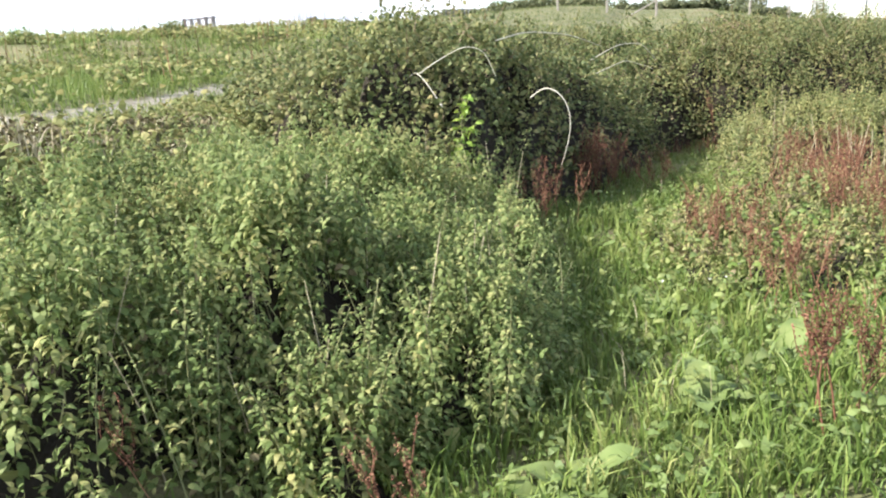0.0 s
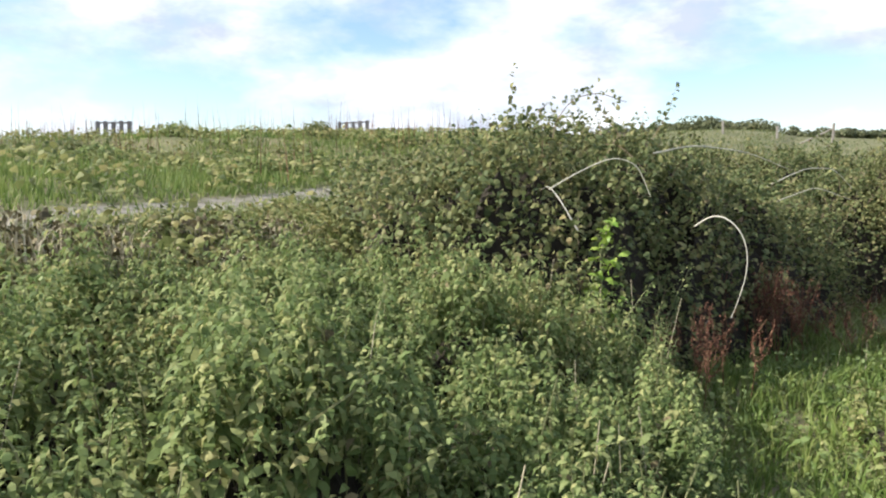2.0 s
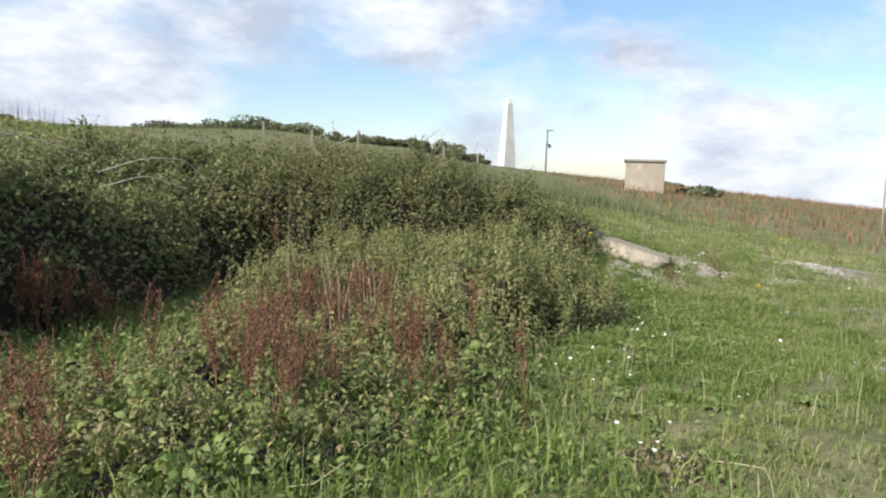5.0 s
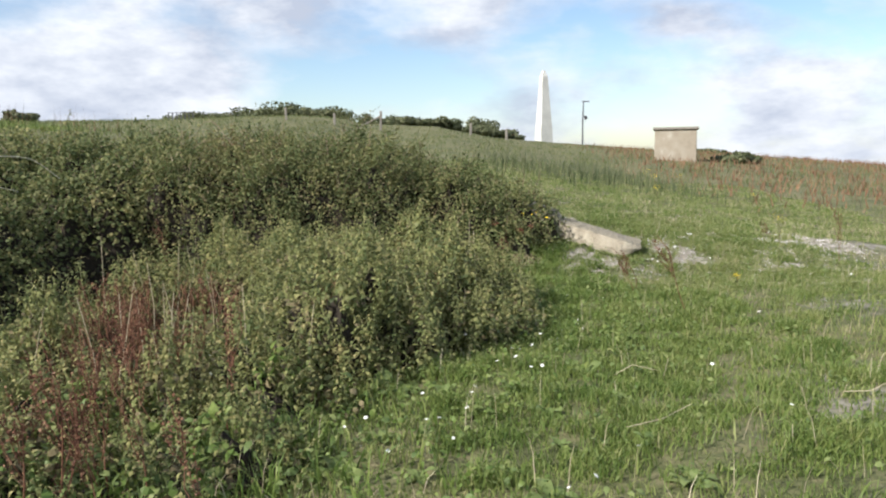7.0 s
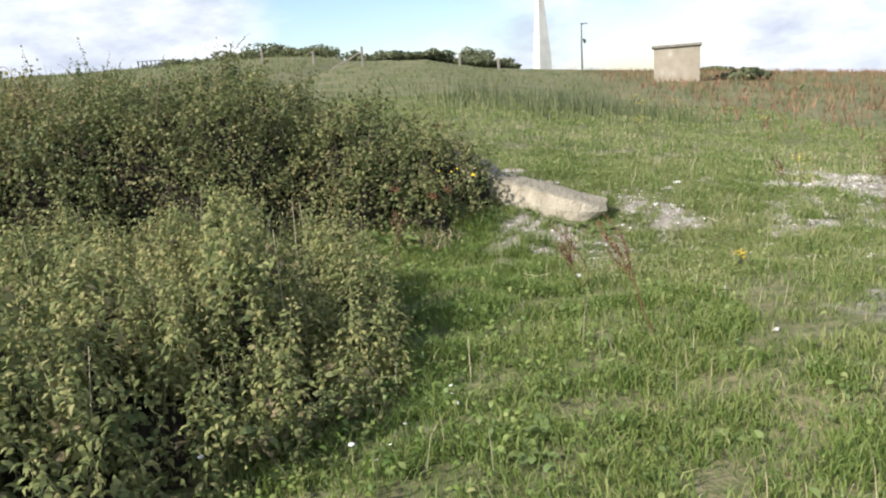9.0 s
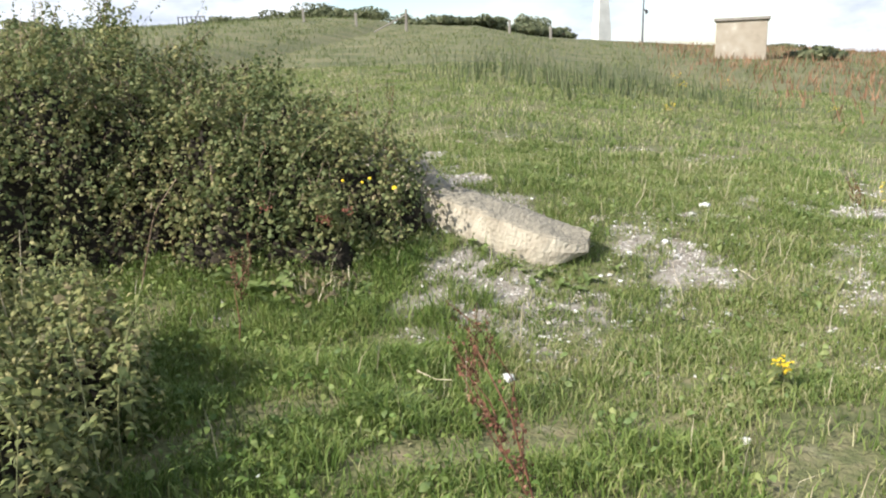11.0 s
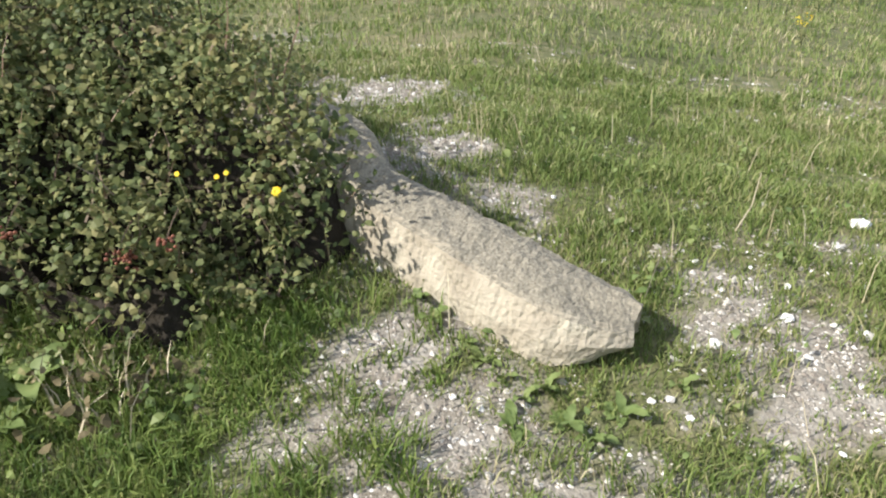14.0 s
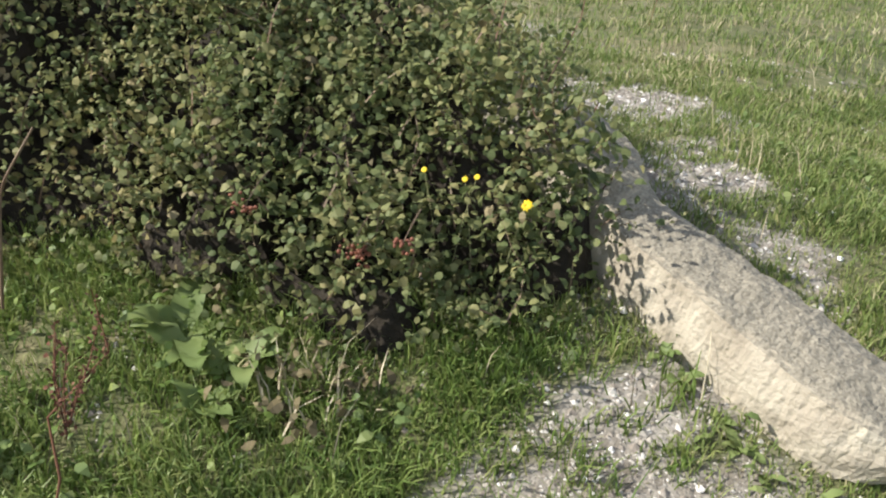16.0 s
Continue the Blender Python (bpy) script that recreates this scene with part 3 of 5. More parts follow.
# ---- broken concrete slab ----
def concrete_slab():
    """A broken length of wall lying in the bank: front foot, front top edge, back top edge, back foot along its length."""
    n = 46
    s = np.linspace(0, 1, n)
    fx, fy = np.interp(s, [0, 0.45, 1], [1.55, 2.24, 3.2]), np.interp(s, [0, 0.45, 1], [11.1, 10.82, 10.27])
    fz = np.interp(s, [0, 0.45, 1], [0.86, 0.67, 0.375])
    wide = np.interp(s, [0, 0.3, 0.42, 0.5, 0.9, 1], [0.34, 0.38, 0.31, 0.24, 0.33, 0.34])
    hump = np.interp(s, [0, 0.3, 0.42, 0.5, 1], [0.09, 0.1, 0.075, 0.0, 0])
    rings = []
    for i in range(n):
        ux, uy = 0.30, 0.95
        end = np.clip((s[i] - 0.87) / 0.13, 0, 1) ** 1.8
        u = np.clip((s[i] - 0.82) / 0.18, 0, 1)
        half = wide[i] / 2 * math.sqrt(1 - 0.93 * u ** 2.6)
        a0, w = wide[i] / 2 - half, 2 * half
        z0 = fz[i] - 0.03 * end
        base = ground_z(fx[i], fy[i]) - 0.1 + 0.13 * np.clip((s[i] - 0.7) / 0.3, 0, 1) + 0.04 * end
        sec = [(-0.02, base), (-0.03, base * 0.5 + z0 * 0.5), (-0.012, z0 - 0.015), (0.012, z0 + 0.004 + hump[i] * 0.5), (w * 0.35, z0 + 0.03 + hump[i]), (w * 0.7, z0 + 0.055 + hump[i]), (w * 0.93, z0 + 0.05 + hump[i]), (w, z0 - 0.03), (w + 0.01, base * 0.6 + z0 * 0.4), (w, base)]
        rings.append([(fx[i] + ux * (a + a0) + 0.2 * end * (0.5 if 0 < k < 9 else 0), fy[i] + uy * (a + a0 + 0.03 * end), z) for k, (a, z) in enumerate(sec)])
    bm = bmesh.new()
    vs = [[bm.verts.new(c) for c in r] for r in rings]
    for i in range(n - 1):
        for j in range(9):
            bm.faces.new((vs[i][j], vs[i + 1][j], vs[i + 1][j + 1], vs[i][j + 1]))
        bm.faces.new((vs[i][9], vs[i + 1][9], vs[i + 1][0], vs[i][0]))
    bm.faces.new(list(reversed(vs[0])))
    bm.faces.new(vs[-1])
    bmesh.ops.triangulate(bm, faces=[f for f in bm.faces if len(f.verts) > 4])
    bmesh.ops.subdivide_edges(bm, edges=bm.edges[:], cuts=2, use_grid_fill=True)
    bmesh.ops.recalc_face_normals(bm, faces=bm.faces[:])
    bm.normal_update()
    for v in bm.verts:
        k = noise.noise(v.co * 7) * 0.013 + noise.noise(v.co * 20) * 0.008 + noise.noise(v.co * 60) * 0.005
        v.co += v.normal * k
    me = bpy.data.meshes.new("concrete_slab")
    bm.to_mesh(me)
    bm.free()
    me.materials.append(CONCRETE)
    ob = new("concrete_slab", me)
    return tagged(ob, "broken weathered concrete slab with pebbly top", "concrete slab")


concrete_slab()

# ---- grass ----
def grass_spots(count, x0, x1, y0, y1, keep):
    p = np.stack([rng.uniform(x0, x1, count), rng.uniform(y0, y1, count)], 1)
    k = keep(p[:, 0], p[:, 1])
    p = p[rng.random(count) < k]
    return np.concatenate([p, ground_z(p[:, 0], p[:, 1])[:, None]], 1)


def turf_keep(x, y):
    out = 1 - np.clip(bare_at(x, y) * 1.0 + 0.25 * lumps(x, y, 44, 0.3) * (bare_at(x, y) > 0.05), 0, 1)
    for o in (BANK, MOUND, NETTLES, CORNER):
        out = out * (inside(o, x, y) < 0.2)
    out = out * np.where(inside(LOW, x, y) > 0.1, 0.35, 1)
    return out * np.clip(0.6 + 0.5 * lumps(x, y, 41, 0.8) + 0.2 * lumps(x, y, 46, 0.25), 0.08, 1)


def grass_patch(label, spots, h0, h1, w, mat, lean=0.6):
    h = rng.uniform(h0, h1, len(spots)) * np.clip(1 + 0.35 * lumps(spots[:, 0], spots[:, 1], 42, 0.7), 0.4, 1.9)
    v, t = blades(spots, h, w, lean)
    return tagged(new("grass", mesh_from("grass", v, t, mat)), label, "grass", kind="stuff")


grass_patch("short green turf grass beside the weeds", grass_spots(270000, -5.2, 6.5, 0.8, 13.0, turf_keep), 0.035, 0.10, 0.006, GRASS, 1.0)
grass_patch("dense short grass round the slab", grass_spots(165000, 0.6, 6.2, 8.2, 14.0, turf_keep), 0.025, 0.08, 0.0055, DRY_GRASS, 1.1)
def close_keep(x, y):
    out = np.clip(1 - 1.1 * bare_at(x, y) + 0.2 * lumps(x, y, 47, 0.2), 0, 1)
    for o in (BANK, MOUND, NETTLES, CORNER):
        out = out * (inside(o, x, y) < 0.1)
    return out * np.clip(0.7 + 0.35 * lumps(x, y, 48, 0.5), 0.25, 1)


grass_patch("fine short turf round the slab", grass_spots(120000, 1.6, 5.6, 8.6, 13.6, close_keep), 0.02, 0.05, 0.0045, GRASS, 1.2)
grass_patch("longer lush grass at the foot of the bramble", grass_spots(46000, -0.4, 2.7, 8.3, 10.5, turf_keep), 0.05, 0.13, 0.007, LUSH, 1.0)
grass_patch("lush grass along the weeds", grass_spots(70000, 0.3, 3.6, 3.4, 8.4, turf_keep), 0.04, 0.11, 0.0065, LUSH, 1.0)
grass_patch("short grass beyond the slab", grass_spots(150000, -4, 12, 13, 27, turf_keep), 0.04, 0.1, 0.011, DRY_GRASS, 1.0)
grass_patch("coarser tufted grass on the slope", grass_spots(70000, -12, 14, -4, 22, turf_keep), 0.06, 0.14, 0.009, GRASS, 0.9)

grass_patch("rank grass at the edge of the nettle bed", grass_spots(95000, -4.7, 2.2, -2.6, 1.6, turf_keep), 0.05, 0.14, 0.007, LUSH, 1.0)

# ---- far things ----
def box_bm(x0, x1, y0, y1, z0, z1, bevel=0.02):
    bm = bmesh.new()
    bmesh.ops.create_cube(bm, size=1)
    for v in bm.verts:
        v.co = ((v.co.x + 0.5) * (x1 - x0) + x0, (v.co.y + 0.5) * (y1 - y0) + y0, (v.co.z + 0.5) * (z1 - z0) + z0)
    if bevel:
        bmesh.ops.bevel(bm, geom=bm.edges[:], offset=bevel, segments=1, affect="EDGES")
    return bm


def hut():
    top = tagged(new("hut"), "small square rendered hut with a flat concrete roof", "hut")
    top.matrix_world = pose(17.3, 46.0, 1.15, 0, 0, -19)
    part("wall", box_bm(-2.45, 0, 0, 2.6, -0.9, 1.98), RENDER_WALL, top, "patchy beige rendered wall")
    part("roof", box_bm(-2.56, 0.11, -0.11, 2.7, 1.98, 2.14, 0.03), ROOF_CONCRETE, top, "flat overhanging concrete roof")
    return top


def obelisk():
    top = tagged(new("obelisk"), "tall pale stone obelisk on the ridge", "obelisk")
    top.matrix_world = pose(22.36, 130.0, 4.6, 0, 0, 20)

    def shaft(z0, z1, a, b):
        bm = bmesh.new()
        lo = [bm.verts.new((sx * a, sy * a, z0)) for sx, sy in ((-1, -1), (1, -1), (1, 1), (-1, 1))]
        hi = [bm.verts.new((sx * b, sy * b, z1)) for sx, sy in ((-1, -1), (1, -1), (1, 1), (-1, 1))]
        for i in range(4):
            j = (i + 1) % 4
            bm.faces.new((lo[i], lo[j], hi[j], hi[i]))
        bm.faces.new(hi)
        bm.faces.new(lo[::-1])
        return bm
    part("plinth", shaft(-2.5, 2.2, 1.15, 1.05), PALE_STONE, top)
    part("shaft", shaft(2.2, 10.4, 1.0, 0.5), PALE_STONE, top)
    part("cap", shaft(10.4, 11.4, 0.5, 0.18), PALE_STONE, top)
    return top


def mast(x, y, z, h):
    top = tagged(new("mast"), "thin dark pole with a crossarm and a round dish", "mast")
    top.matrix_world = pose(x, y, z)
    v, t = tube([(0, 0, -1.0), (0.02, 0, h * 0.5), (0.1, 0, h)], 0.13, 8, 0.4)
    part_mesh("pole", mesh_from("pole", v, t, DARK_METAL, True), top)
    part("crossarm", box_bm(-0.1, 0.9, -0.06, 0.06, h - 0.15, h - 0.02, 0), DARK_METAL, top)
    bm = bmesh.new()
    bmesh.ops.create_cone(bm, cap_ends=True, segments=16, radius1=0.35, radius2=0.2, depth=0.3)
    bmesh.ops.transform(bm, matrix=pose(0.45, 0, h * 0.58, 0, 70, 0), verts=bm.verts)
    part("dish", bm, DARK_METAL, top)
    return top


hut()
obelisk()
mast(23.9, 107.2, 3.9, 5.4)

# ---- plants, one by one ----
def on_ground(x, y, dz=0.0):
    return float(ground_z(x, y)) + dz


def nettle_plant(seed, h, leaf_mat, stem_mat, name, label, category, group, leaf=0.05, tiers=18):
    r = np.random.default_rng(seed)
    top = tagged(new(name), label, category, group)
    lean = r.normal(0, 0.09, 2)
    zs = np.linspace(0, 1, 5)
    line = np.stack([lean[0] * zs ** 2, lean[1] * zs ** 2, zs * h], 1)
    part_mesh("stem", mesh_from("stem", *tube(line, 0.005, 4, 0.6), stem_mat, True), top)
    pos, along, size = [], [], []
    for k in range(tiers):
        f = 0.25 + 0.75 * k / (tiers - 1)
        a = k * 1.57 + r.uniform(-0.4, 0.4)
        c = np.array([lean[0] * f * f, lean[1] * f * f, f * h])
        for side in (0, np.pi):
            for extra in range(1 if f < 0.5 else 2):
                b = a + side + extra * r.uniform(0.6, 1.1)
                d = np.array([np.cos(b), np.sin(b), 0.15 - 0.45 * r.random()])
                pos.append(c + d * 0.02)
                along.append(d)
                size.append(leaf * (1.15 - 0.75 * f ** 2) * r.uniform(0.8, 1.2))
    pos, along = np.array(pos), np.array(along)
    nn = unit(np.array([0, 0, 1.0]) + r.normal(0, 0.25, pos.shape))
    part_mesh("leaves", mesh_from("leaves", *leaves(pos, nn, np.array(size), 0.48, 0.4, along), leaf_mat), top, kind="stuff")
    return top


def plant_all(variants, spots, lo=0.8, hi=1.2, tip=6, sink=0.01, ceiling=None):
    """Sets plants out: the first spots take the built ones, the rest take copies."""
    for i, (x, y) in enumerate(spots):
        s = rng.uniform(lo, hi)
        if ceiling:
            s = max(0.3, min(s, (ceiling - on_ground(x, y)) * rng.uniform(1.05, 1.4)))
        m = pose(x, y, on_ground(x, y, -sink), rng.normal(0, tip), rng.normal(0, tip), rng.uniform(0, 360)) @ Matrix.Scale(s, 4)
        if i < len(variants):
            variants[i].matrix_basis = m
        else:
            o = copy_thing(variants[i % len(variants)], m)
            o.matrix_basis = m


def spots_in(outline, count, margin=0.05, x0=-99, x1=99, y0=-99, y1=99, seed=1):
    r = np.random.default_rng(seed)
    a = np.array(outline)
    out = []
    while len(out) < count:
        x, y = r.uniform(a[:, 0].min(), a[:, 0].max()), r.uniform(a[:, 1].min(), a[:, 1].max())
        if x0 < x < x1 and y0 < y < y1 and inside(outline, np.array([x]), np.array([y]))[0] > margin:
            out.append((x, y))
    return out


def scattered(centres, count, spread, seed):
    r = np.random.default_rng(seed)
    out = []
    for i in range(count):
        cx, cy = centres[i % len(centres)]
        out.append((cx + r.normal(0, spread), cy + r.normal(0, spread)))
    return out


nettle_kinds = [nettle_plant(100 + i, h, NETTLE, STEM, "nettle", "upright green nettle with toothed drooping leaves", "nettle", "nettles in the bed") for i, h in enumerate((0.78, 0.7, 0.85, 0.64, 0.74))]
plant_all(nettle_kinds, spots_in(NETTLES, 290, 0.0, x0=-6.4, y0=-1.7, seed=5), 0.7, 1.1, ceiling=1.0)
weed_kinds = [nettle_plant(200 + i, h, WEED, STEM, "tall_weed", "grey-green upright weed with whorled leaves", "weed", "weeds on the mound", 0.06, 14) for i, h in enumerate((0.62, 0.7, 0.55, 0.66))]
plant_all(weed_kinds, [p for p in spots_in(MOUND, 250, 0.0, seed=6) if hollow(*p) < 0.4], 0.75, 1.15)


def seed_stalk(seed, h):
    """A dead dock: branched rusty stem with clustered seeds."""
    r = np.random.default_rng(seed)
    top = tagged(new("dead_dock_stalk"), "dead rust-brown dock stalk with clustered seeds", "dock", "dead dock stalks")
    stems, pos = [], []
    main = np.array([(r.normal(0, 0.02) * k, r.normal(0, 0.02) * k, h * k / 4) for k in range(5)])
    stems.append(tube(main, 0.005, 4, 0.6))
    ends = [main[2:]]
    for k in range(5):
        f = r.uniform(0.35, 0.7)
        b = np.array([main[0] * (1 - f) + main[4] * f])[0]
        a = r.uniform(0, 6.28)
        e = b + np.array([np.cos(a) * 0.07, np.sin(a) * 0.07, r.uniform(0.18, 0.32) * h / 0.8])
        br = np.array([b, (b + e) / 2 + np.array([np.cos(a), np.sin(a), 0]) * 0.02, e])
        stems.append(tube(br, 0.003, 3, 0.5))
        ends.append(br)
    for line in ends:
        for _ in range(34):
            f = r.random() * (len(line) - 1)
            i = min(int(f), len(line) - 2)
            pos.append(line[i] + (line[i + 1] - line[i]) * (f - i) + r.normal(0, 0.009, 3))
    pos = np.array(pos)
    part_mesh("stem", mesh_from("stem", *join(*stems), RUST, True), top)
    part_mesh("seed_head", mesh_from("seed_head", *leaves(pos, r.normal(size=pos.shape), r.uniform(0.010, 0.018, len(pos)), 0.8), RUST), top, kind="stuff")
    return top


stalk_kinds = [seed_stalk(300 + i, h) for i, h in enumerate((0.8, 0.95, 0.65, 0.75))]
plant_all(stalk_kinds, scattered([(-2.25, 3.1), (-1.2, 3.1), (-1.9, 3.4), (-3.0, 1.7), (-4.7, 3.5), (-4.4, 5.0), (-3.2, 2.55), (-2.9, 0.0), (-2.25, 3.9), (-4.2, 5.3), (-2.2, 6.5), (-1.6, 6.6), (-2.0, 2.9), (-1.3, 4.4), (-3.7, 5.6), (-2.0, 5.3)], 162, 0.19, 61)
          + [(2.74, 8.62), (2.69, 8.45), (2.84, 7.24), (6.08, 10.3), (5.7, 11.5), (-4.9, -0.6), (-0.4, 5.4), (-2.6, 9.2), (-1.0, 9.4), (1.3, 9.3), (1.5, 15.3), (0.5, 6.6), (-4.5, -1.1), (-4.55, -1.0), (-5.3, -1.2), (-3.0, 0.3)], 0.6, 1.0, 9)
red_spots = np.array(scattered([(-1.9, 6.2), (-2.1, 6.8), (-3.0, 8.6), (-1.9, 5.0), (-1.9, 5.6), (-2.0, 7.1)], 650, 0.27, 62))
rp = np.concatenate([red_spots, (ground_z(red_spots[:, 0], red_spots[:, 1]) + mound_height(red_spots[:, 0], red_spots[:, 1]) * 0.7)[:, None]], 1)
part_mesh("dead_growth", mesh_from("dead_growth", *blades(rp, rng.uniform(0.15, 0.4, len(rp)), 0.007, 0.5), RUST), mound, "rust-brown dead stems", "stuff")


def dock_leaf_mesh(seed, L, W):
    r = np.random.default_rng(seed)
    n = 7
    v, t = [], []
    for i in range(n):
        f = i / (n - 1)
        w = W * math.sin(math.pi * min(1, f * 0.93 + 0.07)) ** 0.8 / 2 + 0.003
        x, z = L * f * (1 - 0.12 * f), 0.55 * L * f - 0.62 * L * f * f
        wave = 0.012 * math.sin(i * 2.3 + r.uniform(0, 1))
        v += [(x, -w, z + 0.18 * w + wave), (x, 0, z - 0.12 * w), (x, w, z + 0.18 * w - wave)]
    for i in range(n - 1):
        a = 3 * i
        for k in (0, 1):
            t += [(a + k, a + k + 3, a + k + 4), (a + k, a + k + 4, a + k + 1)]
    return mesh_from("leaf", v, t, DOCK, True)


DOCK_LEAVES = [dock_leaf_mesh(400, 0.26, 0.10), dock_leaf_mesh(401, 0.2, 0.085), dock_leaf_mesh(402, 0.3, 0.1)]


def dock_plant(seed):
    r = np.random.default_rng(seed)
    top = tagged(new("dock_plant"), "broad-leaved green dock rosette in the grass", "dock", "dock plants")
    for k in range(7):
        o = part_mesh("leaf", DOCK_LEAVES[k % 3], top)
        o.matrix_basis = pose(0, 0, 0.01, 0, r.uniform(-45, 5), k * 51 + r.uniform(-20, 20)) @ Matrix.Scale(r.uniform(0.75, 1.15), 4)
    return top


dock_kinds = [dock_plant(410 + i) for i in range(4)]
plant_all(dock_kinds, [(-3.2, 1.0), (-3.5, -0.5), (-2.6, 2.7), (-2.7, 8.2), (-2.9, 2.6), (-3.2, 5.6), (-3.8, 3.1), (1.36, 9.78), (0.08, 4.85), (-2.84, 2.28), (-3.06, 4.64), (-2.64, 2.27), (-2.78, 6.27), (-3.58, 0.0), (-4.1, -0.78), (0.22, 5.2), (0.05, 5.0), (0.4, 5.35), (-1.2, 6.6), ]
          + scattered([(-3.2, 1.6), (-2.9, 3.4), (-3.6, 4.2), (-2.2, 3.0), (-3.3, 0.2), (-1.8, 4.0), (0.3, 5.1)], 42, 0.45, 71), 0.45, 0.85, 5)
plant_all(dock_kinds, scattered([(0.5, 3.7), (1.3, 3.3), (1.0, 4.7), (-0.3, 4.0), (1.7, 5.6), (2.4, 6.9), (0.9, 6.2)], 34, 0.7, 72), 0.3, 0.6, 5)
plant_all([dock_plant(441)], [(1.08, 10.02), (1.36, 10.0), (1.2, 9.95)], 0.8, 1.05, 5)
plant_all([dock_plant(442)], [(-2.84, 2.28), (-2.62, 2.2), (-3.2, 1.75), (-3.06, 4.64), (-2.9, 3.4), (-3.4, 3.0), (-2.3, 2.6), (-3.5, 0.1), (-3.1, 0.6), (-4.0, -0.7)], 0.9, 1.2, 6)
plant_all([dock_plant(440)], [(2.75, 10.4), (2.9, 10.27), (2.98, 10.2), (3.12, 10.12), (2.62, 10.5), (3.5, 10.35), (2.83, 10.34), (3.05, 10.25), (2.7, 10.3), (3.2, 10.08), (2.55, 10.58), (2.95, 10.08), (3.3, 10.2)], 0.26, 0.42, 5)


def simple_flower(seed, h, petal, r_head, label, name, category, group, face=(0.0, -0.3, 0.95)):
    r = np.random.default_rng(seed)
    top = tagged(new(name), label, category, group)
    bendv = r.normal(0, 0.04, 2)
    part_mesh("stem", mesh_from("stem", *tube([(0, 0, 0), (bendv[0] * 0.4, bendv[1] * 0.4, h * 0.5), (*bendv, h)], 0.002, 3, 0.3), STEM), top)
    n = 9
    a = np.arange(n) * 2 * np.pi / n
    f = Vector(face).normalized()
    u = f.cross(Vector((1, 0, 0))).normalized()
    w = u.cross(f)
    along = np.cos(a)[:, None] * np.array(u) + np.sin(a)[:, None] * np.array(w) + 0.15 * np.array(f)
    pos = np.tile(np.array([*bendv, h]), (n, 1))
    part_mesh("flower_head", mesh_from("flower_head", *leaves(pos, np.tile(np.array(f), (n, 1)), np.full(n, r_head), 0.75, 0.1, along), petal), top)
    return top


white_kinds = [simple_flower(500 + i, h, WHITE, 0.012, "small white flower head on a thin stem in the grass", "white_flower", "flower", "white flowers") for i, h in enumerate((0.12, 0.2, 0.16))]
plant_all(white_kinds, scattered([(-0.05, 2.05), (-0.1, 2.2), (0.84, 4.8), (0.14, 3.7), (-0.12, 3.7), (1.32, 5.8), (-2.1, 6.5), (-0.95, 5.0), (0.5, 4.3), (1.2, 5.2), (-3.3, 1.9), (-2.3, 2.9), (1.5, 6.5), (3.9, 21.0), (4.6, 20.5), (0.9, 3.1)], 64, 0.16, 81) + scattered([(2.5, 7), (4, 10), (3, 5), (5, 18), (2, 22)], 26, 1.2, 82), 0.8, 1.3, 12)


def ragwort(x, y, h, seed, label, heads=24, base=None):
    r = np.random.default_rng(seed)
    top = tagged(new("ragwort"), label, "wild flower", "yellow wild flowers")
    top.matrix_world = pose(x, y, on_ground(x, y, -0.01) if base is None else base)
    stems, hp = [tube([(0, 0, 0), (0.01, 0.0, h * 0.5), (0.0, 0.02, h * 0.85)], 0.005, 4, 0.4)], []
    for k in range(6):
        a = k * 1.05
        e = np.array([np.cos(a) * 0.09 * h, np.sin(a) * 0.09 * h, h * r.uniform(0.88, 1.0)])
        stems.append(tube([(0, 0, h * 0.6), e * np.array([0.6, 0.6, 0.9]), e], 0.003, 3, 0.4))
        for _ in range(heads // 6):
            hp.append(e + r.normal(0, 0.022, 3))
    part_mesh("stem", mesh_from("stem", *join(*stems), STEM, True), top)
    hp = np.array(hp)
    sets = []
    for k in range(5):
        a = k * 1.257
        sets.append(leaves(hp, np.tile((0, 0, 1.0), (len(hp), 1)) + r.normal(0, 0.2, hp.shape), np.full(len(hp), 0.012), 0.9, 0.1, np.tile((np.cos(a), np.sin(a), 0.1), (len(hp), 1))))
    part_mesh("flower_head", mesh_from("flower_head", *join(*sets), YELLOW), top, "small bright yellow flower heads", "stuff")
    n = 16
    f = r.uniform(0.15, 0.75, n)
    a = r.uniform(0, 6.28, n)
    part_mesh("leaves", mesh_from("leaves", *leaves(np.stack([0 * f, 0 * f, f * h], 1), np.tile((0, 0, 1.0), (n, 1)), np.full(n, 0.08), 0.4, 0.3, np.stack([np.cos(a), np.sin(a), 0.3 + 0 * a], 1)), WEED), top)
    return top


